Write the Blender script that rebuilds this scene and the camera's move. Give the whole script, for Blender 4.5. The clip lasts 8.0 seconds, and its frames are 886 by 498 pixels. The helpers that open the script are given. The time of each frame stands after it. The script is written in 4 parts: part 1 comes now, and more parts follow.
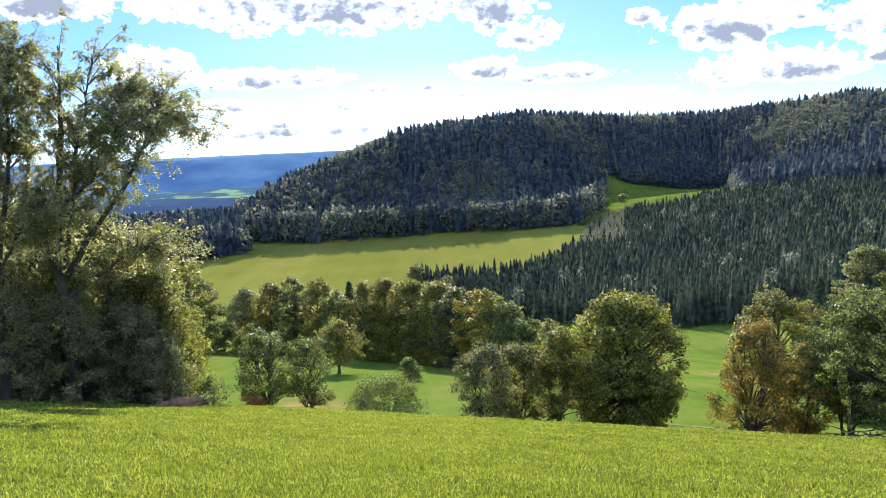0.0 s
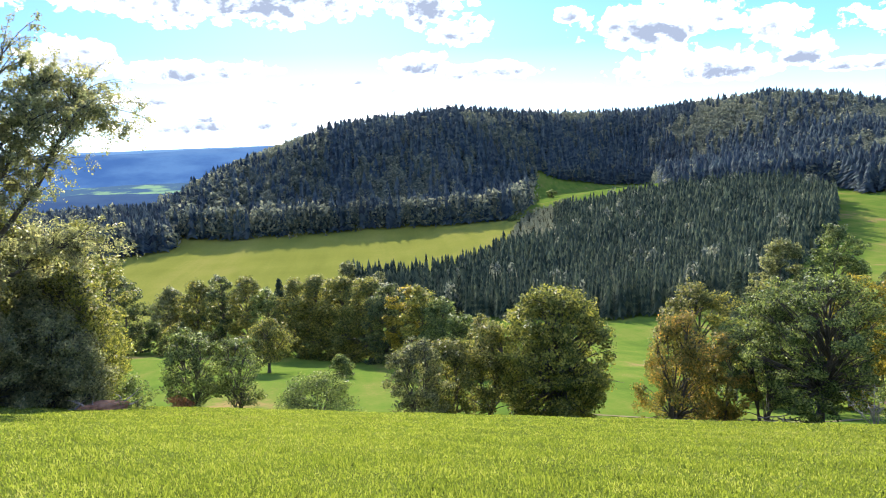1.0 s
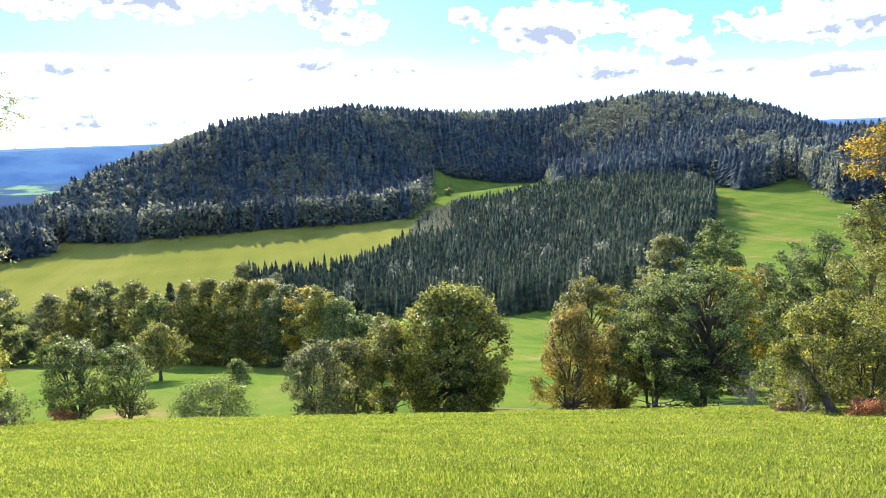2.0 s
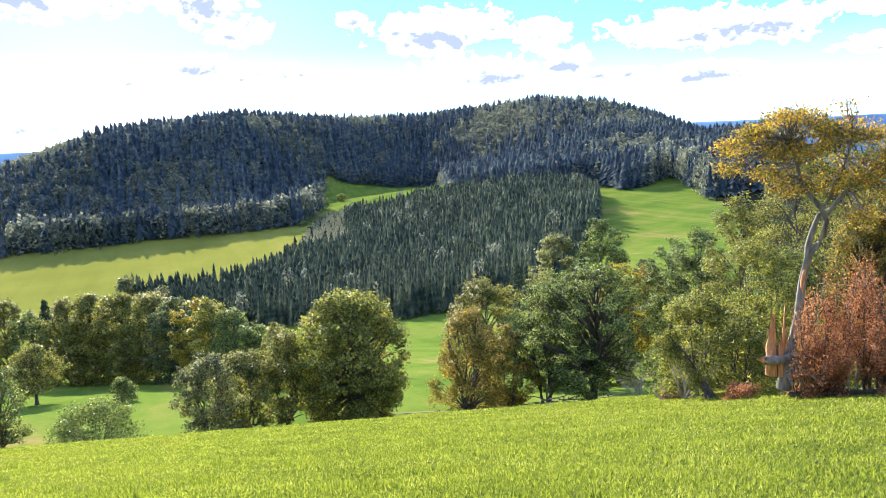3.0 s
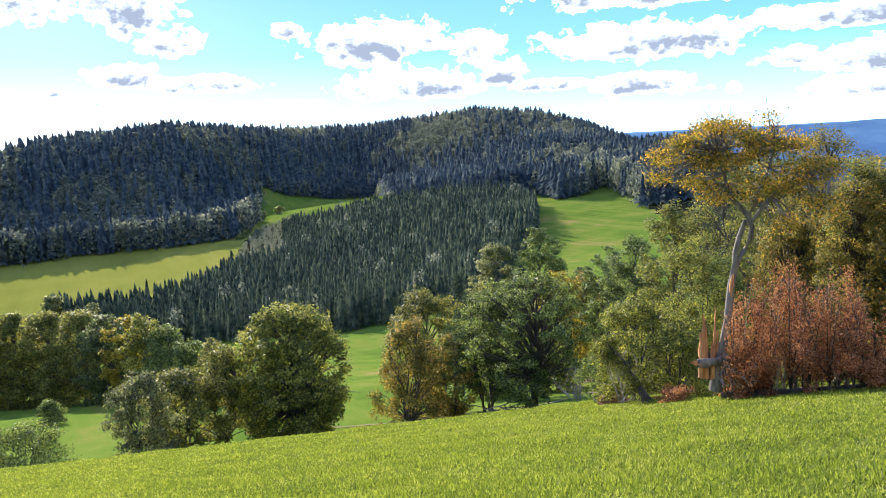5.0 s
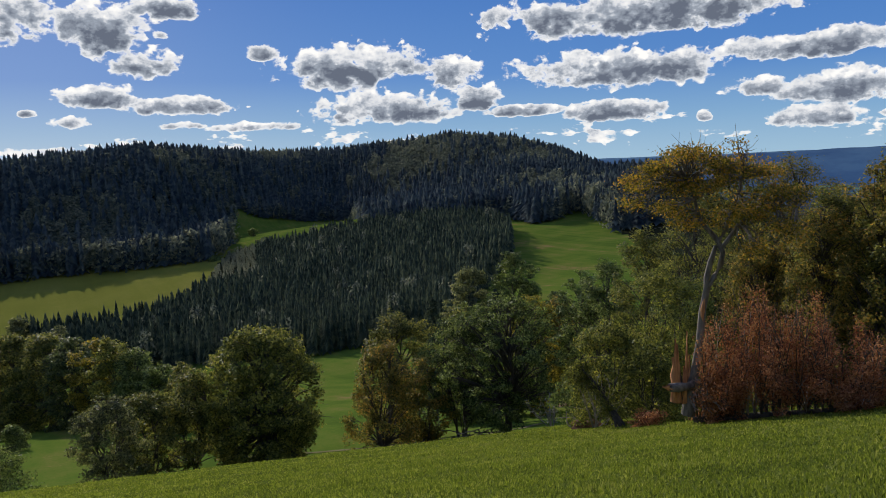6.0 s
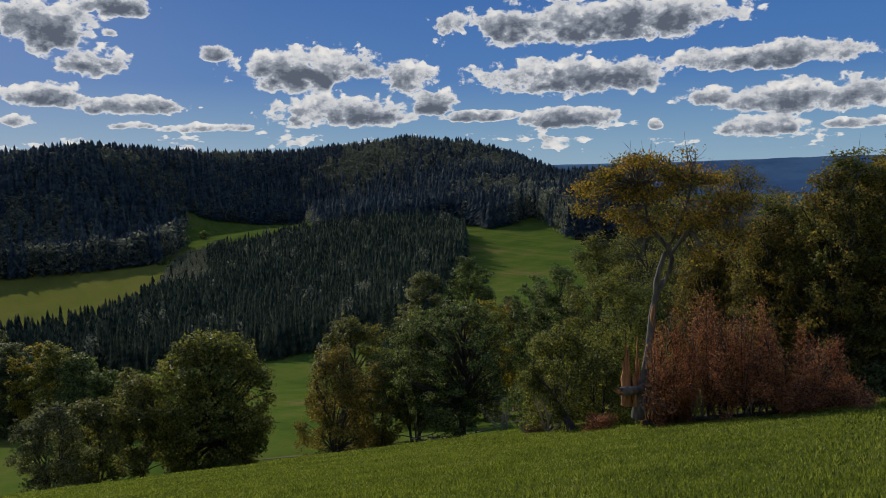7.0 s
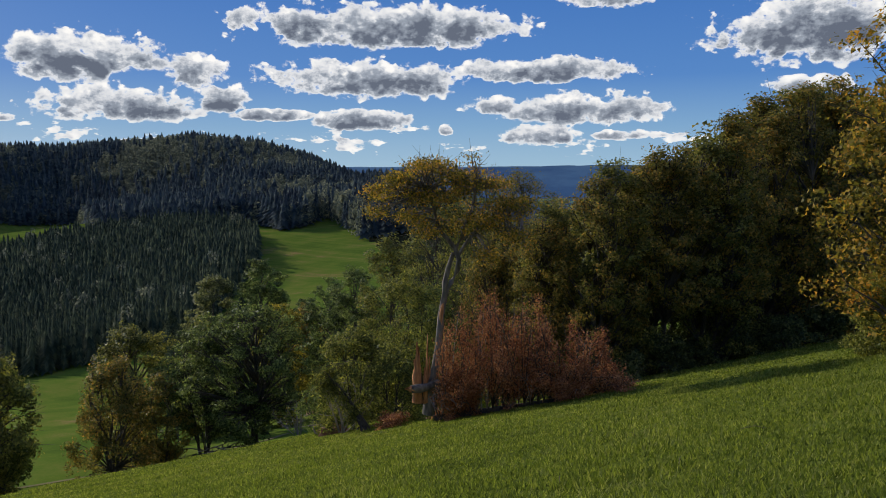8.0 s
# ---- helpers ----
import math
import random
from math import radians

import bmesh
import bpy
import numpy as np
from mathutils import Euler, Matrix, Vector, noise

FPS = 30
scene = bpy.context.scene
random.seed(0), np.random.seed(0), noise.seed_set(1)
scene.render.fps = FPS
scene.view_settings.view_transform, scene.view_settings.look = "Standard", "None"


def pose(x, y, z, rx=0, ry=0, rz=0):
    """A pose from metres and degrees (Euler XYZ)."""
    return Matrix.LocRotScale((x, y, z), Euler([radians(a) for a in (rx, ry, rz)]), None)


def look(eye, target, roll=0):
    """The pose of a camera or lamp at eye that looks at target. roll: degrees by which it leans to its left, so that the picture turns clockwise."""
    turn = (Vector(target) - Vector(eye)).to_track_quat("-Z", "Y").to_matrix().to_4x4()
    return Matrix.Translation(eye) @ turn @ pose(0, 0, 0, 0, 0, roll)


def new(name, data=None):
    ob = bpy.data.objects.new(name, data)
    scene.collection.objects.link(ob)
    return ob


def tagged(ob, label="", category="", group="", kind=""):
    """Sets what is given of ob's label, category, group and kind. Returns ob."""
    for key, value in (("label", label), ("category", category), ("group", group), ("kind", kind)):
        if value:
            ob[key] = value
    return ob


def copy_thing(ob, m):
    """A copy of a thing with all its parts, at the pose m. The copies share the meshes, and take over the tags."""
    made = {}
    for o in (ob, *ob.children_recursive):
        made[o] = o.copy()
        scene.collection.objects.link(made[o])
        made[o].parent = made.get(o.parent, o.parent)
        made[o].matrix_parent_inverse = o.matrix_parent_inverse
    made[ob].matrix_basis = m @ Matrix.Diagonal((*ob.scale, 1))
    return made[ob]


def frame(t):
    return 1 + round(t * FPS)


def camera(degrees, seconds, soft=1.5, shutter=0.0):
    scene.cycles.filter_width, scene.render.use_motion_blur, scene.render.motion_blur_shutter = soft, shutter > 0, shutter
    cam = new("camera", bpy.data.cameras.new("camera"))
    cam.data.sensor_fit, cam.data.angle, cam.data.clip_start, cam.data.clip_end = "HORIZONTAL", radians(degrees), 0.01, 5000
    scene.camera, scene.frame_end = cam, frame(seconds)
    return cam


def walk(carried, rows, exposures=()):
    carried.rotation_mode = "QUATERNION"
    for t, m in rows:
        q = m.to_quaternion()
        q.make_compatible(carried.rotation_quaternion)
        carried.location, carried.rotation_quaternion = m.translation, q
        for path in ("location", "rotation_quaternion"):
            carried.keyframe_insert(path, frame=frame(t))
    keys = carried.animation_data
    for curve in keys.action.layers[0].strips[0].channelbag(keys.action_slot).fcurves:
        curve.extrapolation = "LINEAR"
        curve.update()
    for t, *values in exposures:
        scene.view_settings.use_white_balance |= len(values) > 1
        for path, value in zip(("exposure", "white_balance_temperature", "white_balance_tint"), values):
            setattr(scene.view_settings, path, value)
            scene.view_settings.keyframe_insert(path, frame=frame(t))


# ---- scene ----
# ================= camera =================
cam = camera(61.33, 8.0, soft=0.8)
EYE, ARM = 1.6, 0.4
# seconds, yaw, pitch, lean to the right, in degrees: a hand-held pan to the right
ROWS = [
    (0.0, 0.00, -7.82, 2.68), (0.5, -1.09, -8.11, 2.56), (1.0, -5.26, -8.36, 2.32), (1.5, -9.54, -8.67, 2.09),
    (2.0, -13.07, -8.75, 2.10), (2.2, -15.31, -8.78, 2.05), (3.5, -23.14, -8.58, 2.96), (4.0, -24.65, -8.36, 2.89),
    (5.5, -26.81, -7.62, 2.57), (6.0, -27.94, -6.40, 2.24), (6.5, -27.88, -6.12, 2.06), (7.0, -31.42, -6.17, 1.50),
    (7.5, -40.39, -6.26, 0.64), (8.0, -47.12, -6.25, 0.12),
]
EXPOSURES = [(0.0, 1.32), (1.0, 1.5), (2.0, 1.72), (3.5, 1.88), (4.2, 1.92), (5.3, 0.95), (5.5, 0.55), (6.0, -0.4), (6.5, -0.7), (7.0, -0.8), (7.5, -0.7), (8.0, -0.45)]


def held(yaw, pitch, lean):
    a = radians(yaw)
    return pose(-ARM * math.sin(a), ARM * math.cos(a) - ARM, EYE, 0, 0, yaw) @ pose(0, 0, 0, 90 + pitch) @ pose(0, 0, 0, 0, 0, -lean)


walk(cam, [(t, held(yaw, pitch, lean)) for t, yaw, pitch, lean in ROWS], EXPOSURES)

# ================= sky and sun =================
SUN_BEARING, SUN_HEIGHT = -3.0, 21.5


def bearing(az, d, z=0.0):
    """The place at az degrees right of straight ahead and d metres off."""
    return Vector((d * math.sin(radians(az)), d * math.cos(radians(az)), z))


sun = new("sun", bpy.data.lights.new("sun", "SUN"))
sun.data.energy, sun.data.angle, sun.data.color = 5.0, radians(0.6), (1.0, 0.93, 0.82)
sun.matrix_world = look(bearing(SUN_BEARING, 100, 100 * math.tan(radians(SUN_HEIGHT))), (0, 0, 0))


class Nodes:
    """Short hand for a node tree."""

    def __init__(self, tree):
        self.tree = tree
        tree.nodes.clear()

    def add(self, kind, inputs=None, **props):
        n = self.tree.nodes.new(kind)
        for k, v in props.items():
            setattr(n, k, v)
        for k, v in (inputs or {}).items():
            if isinstance(v, bpy.types.NodeSocket):
                self.tree.links.new(v, n.inputs[k])
            else:
                n.inputs[k].default_value = v
        return n

    def math(self, op, a, b=0.0, c=0.0, clamp=False):
        return self.add("ShaderNodeMath", {0: a, 1: b, 2: c}, operation=op, use_clamp=clamp).outputs[0]

    def ramp(self, fac, stops, mode="LINEAR"):
        n = self.add("ShaderNodeValToRGB", {0: fac})
        r = n.color_ramp
        r.interpolation = mode
        while len(r.elements) < len(stops):
            r.elements.new(0.5)
        for e, (p, c) in zip(r.elements, stops):
            e.position, e.color = p, (*c, 1)
        return n.outputs[0]

    def mix(self, fac, a, b, blend="MIX"):
        n = self.add("ShaderNodeMix", {0: fac}, data_type="RGBA", blend_type=blend)
        for i, v in ((6, a), (7, b)):
            if isinstance(v, bpy.types.NodeSocket):
                self.tree.links.new(v, n.inputs[i])
            else:
                n.inputs[i].default_value = (*v, 1)
        return n.outputs[2]

    def noise(self, vec, scale, detail=4.0, rough=0.55, out=0, distort=0.0):
        return self.add("ShaderNodeTexNoise", {"Vector": vec, "Scale": scale, "Detail": detail, "Roughness": rough, "Distortion": distort}).outputs[out]


def make_world():
    w = bpy.data.worlds.new("daylight")
    scene.world = w
    w.use_nodes = True
    N = Nodes(w.node_tree)
    sky = N.add("ShaderNodeTexSky", sky_type="NISHITA", sun_disc=False, sun_elevation=radians(SUN_HEIGHT), sun_rotation=radians(SUN_BEARING), air_density=1.0, dust_density=0.8, ozone_density=1.3)
    co = N.add("ShaderNodeTexCoord").outputs["Generated"]
    xyz = N.add("ShaderNodeSeparateXYZ", {0: co})
    az = N.math("MULTIPLY", N.math("ARCTAN2", xyz.outputs[0], xyz.outputs[1]), 57.2958)
    el = N.math("MULTIPLY", N.math("ARCSINE", xyz.outputs[2]), 57.2958)
    # cumulus seen flat-on, bank by bank: (bearing, height, half width, half height), in degrees
    ahead = [(4.3, 9.9, 3.4, 2.1), (8.8, 11.5, 2.4, 0.9), (7.4, 7.8, 2.4, 1.3), (8.2, 9.7, 0.6, 0.35), (3.9, 5.4, 3.2, 0.9), (9.3, 4.8, 4.2, 0.75), (2.3, 3.8, 1.4, 0.5),
             (9.4, 3.5, 1.6, 0.32), (14.4, 3.3, 3.2, 0.4), (15.2, 8.5, 1.3, 0.65), (21.4, 7.4, 5.6, 1.9), (29.5, 6.7, 2.2, 1.35), (23.8, 4.2, 5.6, 1.3), (30.9, 4.9, 1.9, 1.3), (32.5, 10.5, 1.4, 1.0)]
    right = [(42.6, 10.1, 10.4, 1.8), (41.1, 6.3, 8.0, 1.6), (54.0, 7.0, 8.0, 1.0), (57.7, 4.1, 6.0, 1.35), (50.8, 4.5, 2.2, 0.75), (41.2, 3.4, 3.8, 0.9), (34.5, 3.8, 3.0, 0.5),
             (47.4, 2.8, 0.6, 0.5), (54.5, 2.3, 3.0, 0.9), (60.6, 2.3, 2.8, 0.45), (73.8, 9.2, 7.4, 3.0), (73.1, 5.5, 3.0, 0.7), (59.6, 12.0, 3.7, 0.8), (91, 9, 9, 3), (114, 12, 12, 3.5)]
    left = [(-25.8, 10.5, 4.3, 1.6), (-8.4, 10.6, 12.4, 2.5), (-20.0, 6.3, 3.6, 1.5), (-12.5, 5.4, 6.6, 0.9), (-4.1, 4.4, 1.7, 0.5), (-15.4, 3.5, 3.0, 0.55), (-11.8, 2.2, 1.4, 0.4),
            (-7.0, 3.2, 0.9, 0.4), (-0.5, 4.4, 0.6, 0.3), (-10.3, 1.6, 8.2, 0.7), (-46, 9, 9, 3), (-75, 13, 12, 4), (150, 14, 16, 5), (-120, 14, 18, 5), (175, 9, 18, 4)]
    swirl = N.add("ShaderNodeCombineXYZ", {0: N.math("MULTIPLY", az, 0.75), 1: el, 2: 0.0}).outputs[0]
    puff = N.noise(swirl, 0.42, 10.0, 0.62, distort=0.25)
    puff2 = N.noise(swirl, 1.5, 7.0, 0.62)
    warp = N.add("ShaderNodeVectorMath", {0: swirl, 1: N.add("ShaderNodeVectorMath", {0: N.noise(swirl, 1.1, 4.0, out=1), 3: 0.9}, operation="SCALE").outputs[0]}, operation="ADD").outputs[0]
    billow = N.math("SUBTRACT", 0.5, N.add("ShaderNodeTexVoronoi", {"Vector": warp, "Scale": 1.25, "Detail": 2.0, "Roughness": 0.5}, feature="SMOOTH_F1").outputs["Distance"])
    wob = N.math("ADD", N.math("MULTIPLY", N.math("SUBTRACT", puff, 0.5), 2.6), N.math("ADD", N.math("MULTIPLY", N.math("SUBTRACT", puff2, 0.5), 0.9), N.math("MULTIPLY", billow, 1.1)))
    total, under = None, None
    for a, e, w_, h in ahead + right + left:
        h = 1.12 * h
        u = N.math("DIVIDE", N.math("SUBTRACT", az, a), w_ * 1.05)
        v = N.math("DIVIDE", N.math("SUBTRACT", el, e), h)
        vv = N.math("MAXIMUM", v, N.math("MULTIPLY", v, -1.35))
        d = N.math("SUBTRACT", 1.0, N.math("ADD", N.math("MULTIPLY", u, u), N.math("MULTIPLY", vv, vv)))
        b = N.math("MULTIPLY", N.math("MULTIPLY", N.math("ADD", d, 0.15), 2.0, clamp=True), N.math("SUBTRACT", 0.62, N.math("MULTIPLY", v, 1.0), clamp=True))
        b = N.math("MULTIPLY", b, min(1.0, 0.45 + 0.35 * h))
        total = d if total is None else N.math("MAXIMUM", total, d)
        under = b if under is None else N.math("MAXIMUM", under, b)
    # unseen cumulus overhead, nearer and larger, added to lift the fill light
    high = N.math("MULTIPLY", N.math("SUBTRACT", N.noise(co, 2.4, 3.0), 0.54), 5.0)
    high = N.math("SUBTRACT", high, N.math("MULTIPLY", N.math("SUBTRACT", 1.0, N.math("DIVIDE", N.math("SUBTRACT", el, 13.0), 8.0), clamp=True), 3.0))
    total = N.math("MAXIMUM", total, N.math("MINIMUM", high, 1.0))
    # small broken cloud in the thick air low down
    band = N.add("ShaderNodeCombineXYZ", {0: N.math("MULTIPLY", az, 0.30), 1: el, 2: 3.0}).outputs[0]
    low = N.math("SUBTRACT", N.math("MULTIPLY", N.math("SUBTRACT", N.noise(band, 0.9, 4.0), 0.50), 6.0), N.math("MULTIPLY", N.math("ABSOLUTE", N.math("SUBTRACT", el, 1.8)), 0.75))
    total = N.math("MAXIMUM", total, N.math("MINIMUM", low, 0.5))
    body = N.math("ADD", N.math("ADD", N.math("MULTIPLY", N.math("MAXIMUM", total, -1.5), 1.15), 0.36), N.math("MULTIPLY", wob, 1.15))
    cover = N.add("ShaderNodeMapRange", {0: body, 1: 0.10, 2: 0.52}, interpolation_type="SMOOTHSTEP").outputs[0]
    inner = N.math("MULTIPLY", N.math("SUBTRACT", body, 0.36), 1.1, clamp=True)
    lumps = N.math("ADD", N.math("MULTIPLY", N.math("SUBTRACT", puff2, 0.5), 1.0), N.math("ADD", N.math("MULTIPLY", N.math("SUBTRACT", puff, 0.5), 1.0), N.math("MULTIPLY", billow, -0.9)))
    thick = N.math("ADD", N.math("MULTIPLY", N.math("MULTIPLY", under, inner), 1.05), N.math("MULTIPLY", lumps, N.math("ADD", 0.15, N.math("MULTIPLY", inner, 1.0))), clamp=True)
    shade = N.ramp(thick, [(0.0, (1.0, 0.99, 0.97)), (0.16, (0.72, 0.745, 0.79)), (0.45, (0.34, 0.385, 0.46)), (0.95, (0.13, 0.155, 0.21))])
    # thin milky air low over the land and towards the sun
    clear = N.ramp(N.math("DIVIDE", el, 30.0, clamp=True), [(0.0, (1.25, 1.10, 1.0)), (0.10, (0.76, 0.82, 0.92)), (0.22, (0.32, 0.50, 0.84)), (0.42, (0.20, 0.38, 0.76)), (1.0, (0.10, 0.24, 0.62))])
    deep = N.mix(1.0, clear, (2.75, 4.9, 7.1), "MULTIPLY")
    blue = N.mix(0.95, sky.outputs[0], deep)
    lit = N.mix(1.0, shade, (10.4, 10.3, 10.2), "MULTIPLY")
    colour = N.mix(cover, blue, lit)
    bg = N.add("ShaderNodeBackground", {"Color": colour, "Strength": 0.130})
    N.add("ShaderNodeOutputWorld", {"Surface": bg.outputs[0]})


make_world()


# ================= materials =================
def material(name):
    m = bpy.data.materials.new(name)
    m.use_nodes = True
    return m, Nodes(m.node_tree)


def leaf_material(name, stops, glow=0.42, rough=0.5, patch=0.25, gloss=0.2, cool=1.35, warm=0.94):
    """Leaves: each of its own shade, in drifts of lighter and darker, letting light through."""
    m, N = material(name)
    k = [0.66, *[1.08] * (len(stops) - 2), 1.4]
    stops = [(p, (c[0] * q * warm, c[1] * q, c[2] * q * cool)) for q, (p, c) in zip(k, stops)]
    geo = N.add("ShaderNodeNewGeometry")
    co = N.add("ShaderNodeTexCoord").outputs["Object"]
    drift = N.noise(co, patch, 3.0)
    fac = N.math("ADD", N.math("MULTIPLY", geo.outputs["Random Per Island"], 0.8), N.math("MULTIPLY", N.math("SUBTRACT", drift, 0.38), 0.9), clamp=True)
    colour = N.ramp(fac, stops)
    p = N.add("ShaderNodeBsdfPrincipled", {"Base Color": colour, "Roughness": rough, "Specular IOR Level": 0.5 * gloss})
    t = N.add("ShaderNodeBsdfTranslucent", {"Color": N.mix(1.0, colour, (1.75, 1.7, 1.1), "MULTIPLY")})
    s = N.add("ShaderNodeMixShader", {0: glow, 1: p.outputs[0], 2: t.outputs[0]})
    N.add("ShaderNodeOutputMaterial", {"Surface": s.outputs[0]})
    return m


LEAF = {
    "willow": leaf_material("leaf_grey_green", [(0.0, (0.095, 0.102, 0.048)), (0.45, (0.175, 0.178, 0.080)), (0.8, (0.25, 0.235, 0.105)), (1.0, (0.33, 0.29, 0.125))], rough=0.38, patch=0.35, gloss=0.8, cool=1.2, glow=0.58),
    "beech": leaf_material("leaf_olive", [(0.0, (0.054, 0.062, 0.018)), (0.5, (0.120, 0.128, 0.034)), (1.0, (0.235, 0.200, 0.042))], cool=1.15, warm=0.96),
    "lime": leaf_material("leaf_fresh_green", [(0.0, (0.034, 0.048, 0.015)), (0.5, (0.098, 0.122, 0.030)), (1.0, (0.20, 0.22, 0.055))]),
    "dark": leaf_material("leaf_dark_green", [(0.0, (0.034, 0.047, 0.018)), (0.5, (0.072, 0.088, 0.029)), (1.0, (0.143, 0.150, 0.039))]),
    "gold": leaf_material("leaf_golden", [(0.0, (0.058, 0.058, 0.010)), (0.5, (0.195, 0.163, 0.019)), (1.0, (0.340, 0.247, 0.026))]),
    "orange": leaf_material("leaf_turning_orange", [(0.0, (0.060, 0.060, 0.022)), (0.4, (0.135, 0.128, 0.036)), (0.75, (0.23, 0.172, 0.044)), (1.0, (0.36, 0.19, 0.042))], patch=0.4, cool=1.0, warm=0.95),
    "yellow": leaf_material("leaf_yellow_green", [(0.0, (0.060, 0.072, 0.018)), (0.5, (0.142, 0.148, 0.028)), (1.0, (0.285, 0.25, 0.042))]),
    "silver": leaf_material("leaf_silvery", [(0.0, (0.046, 0.055, 0.029)), (0.5, (0.125, 0.130, 0.055)), (1.0, (0.24, 0.225, 0.085))], rough=0.5, cool=1.1),
    "turning": leaf_material("leaf_turning_gold", [(0.0, (0.060, 0.066, 0.018)), (0.42, (0.145, 0.138, 0.026)), (0.7, (0.29, 0.215, 0.036)), (1.0, (0.40, 0.21, 0.036))], patch=0.55, cool=1.0, warm=1.08),
    "rust": leaf_material("leaf_withered_rust", [(0.0, (0.15, 0.054, 0.032)), (0.5, (0.28, 0.116, 0.066)), (1.0, (0.33, 0.180, 0.110))], glow=0.35, patch=0.5, cool=0.9, warm=1.0),
}


def bark_material(name, dark, light, scale=6.0):
    m, N = material(name)
    co = N.add("ShaderNodeTexCoord").outputs["Object"]
    st = N.add("ShaderNodeMapping", {"Vector": co, "Scale": (1.0, 1.0, 0.22)}).outputs[0]
    f = N.math("ADD", N.math("MULTIPLY", N.noise(st, scale, 7.0, 0.65), 0.7), N.math("MULTIPLY", N.noise(co, 0.9, 3.0), 0.35))
    colour = N.ramp(f, [(0.36, dark), (0.66, light)])
    b = N.add("ShaderNodeBump", {"Height": f, "Strength": 0.7, "Distance": 0.03})
    p = N.add("ShaderNodeBsdfPrincipled", {"Base Color": colour, "Roughness": 0.85, "Normal": b.outputs[0]})
    N.add("ShaderNodeOutputMaterial", {"Surface": p.outputs[0]})
    return m


BARK = bark_material("bark", (0.020, 0.017, 0.013), (0.10, 0.085, 0.065))
BARK_PALE = bark_material("bark_pale_beech", (0.020, 0.017, 0.014), (0.26, 0.22, 0.18), 5.0)
WOOD_RAW = bark_material("split_wood", (0.28, 0.10, 0.035), (0.66, 0.32, 0.13), 9.0)
TWIG_GREY = bark_material("bleached_twig", (0.14, 0.12, 0.10), (0.36, 0.32, 0.28))
EARTH = bark_material("bare_earth", (0.10, 0.045, 0.022), (0.30, 0.15, 0.075), 3.0)


def forest_material(name, stops, glow=0.2):
    m, N = material(name)
    geo = N.add("ShaderNodeNewGeometry")
    co = N.add("ShaderNodeTexCoord").outputs["Object"]
    fac = N.math("ADD", N.math("MULTIPLY", geo.outputs["Random Per Island"], 0.9), N.math("MULTIPLY", N.math("SUBTRACT", N.noise(co, 0.012, 3.0), 0.42), 0.9), clamp=True)
    colour = N.ramp(fac, stops)
    p = N.add("ShaderNodeBsdfPrincipled", {"Base Color": colour, "Roughness": 0.9, "Specular IOR Level": 0.05})
    t = N.add("ShaderNodeBsdfTranslucent", {"Color": colour})
    s = N.add("ShaderNodeMixShader", {0: glow, 1: p.outputs[0], 2: t.outputs[0]})
    N.add("ShaderNodeOutputMaterial", {"Surface": s.outputs[0]})
    return m


SPRUCE = forest_material("spruce_needles", [(0.0, (0.026, 0.040, 0.026)), (0.5, (0.066, 0.090, 0.058)), (1.0, (0.140, 0.165, 0.085))], 0.3)
# needles of the far hill, with bluish aerial haze mixed into their colour
HAZY_HILL_SPRUCE = forest_material("hazy_hill_spruce_needles", [(0.0, (0.036, 0.047, 0.058)), (0.5, (0.068, 0.096, 0.106)), (1.0, (0.130, 0.164, 0.148))], 0.4)
# leaf colour greyed and blued to carry the haze of distance
HAZY_FAR_LEAF = forest_material("hazy_far_foliage", [(0.0, (0.070, 0.088, 0.070)), (0.5, (0.140, 0.158, 0.115)), (1.0, (0.29, 0.295, 0.18))], 0.45)


def ground_material(name, stops, fine=9.0, coarse=0.06, bump=0.0, streak=0.0):
    m, N = material(name)
    co = N.add("ShaderNodeTexCoord").outputs["Object"]
    f = N.math("ADD", N.math("MULTIPLY", N.noise(co, fine, 6.0, 0.7), 0.45), N.math("MULTIPLY", N.noise(co, coarse, 4.0), 0.65))
    if streak:
        st = N.add("ShaderNodeMapping", {"Vector": co, "Rotation": (0, 0, radians(-28)), "Scale": (1.0, 0.05, 1.0)}).outputs[0]
        f = N.math("ADD", f, N.math("MULTIPLY", N.math("SUBTRACT", N.noise(st, streak, 4.0), 0.5), 0.55))
    colour = N.ramp(f, stops)
    ins = {"Base Color": colour, "Roughness": 1.0, "Specular IOR Level": 0.0}
    if bump:
        ins["Normal"] = N.add("ShaderNodeBump", {"Height": N.noise(co, fine, 6.0, 0.7), "Strength": 0.8, "Distance": bump}).outputs[0]
    p = N.add("ShaderNodeBsdfPrincipled", ins)
    N.add("ShaderNodeOutputMaterial", {"Surface": p.outputs[0]})
    return m


MEADOW = ground_material("mown_meadow", [(0.32, (0.050, 0.064, 0.014)), (0.55, (0.11, 0.135, 0.022)), (0.75, (0.18, 0.175, 0.036))], 14.0, 0.10, 0.05)
PASTURE = ground_material("pasture", [(0.34, (0.062, 0.104, 0.018)), (0.54, (0.092, 0.138, 0.022)), (0.66, (0.125, 0.145, 0.030)), (0.76, (0.21, 0.150, 0.060))], 2.0, 0.045, 0.0, 0.22)
DRY_FIELD = ground_material("yellowing_field", [(0.35, (0.130, 0.140, 0.026)), (0.55, (0.160, 0.166, 0.032)), (0.75, (0.205, 0.190, 0.046))], 0.6, 0.012, 0.0, 0.05)
FOREST_FLOOR = ground_material("forest_floor", [(0.35, (0.012, 0.016, 0.008)), (0.7, (0.035, 0.035, 0.016))], 1.0, 0.03)


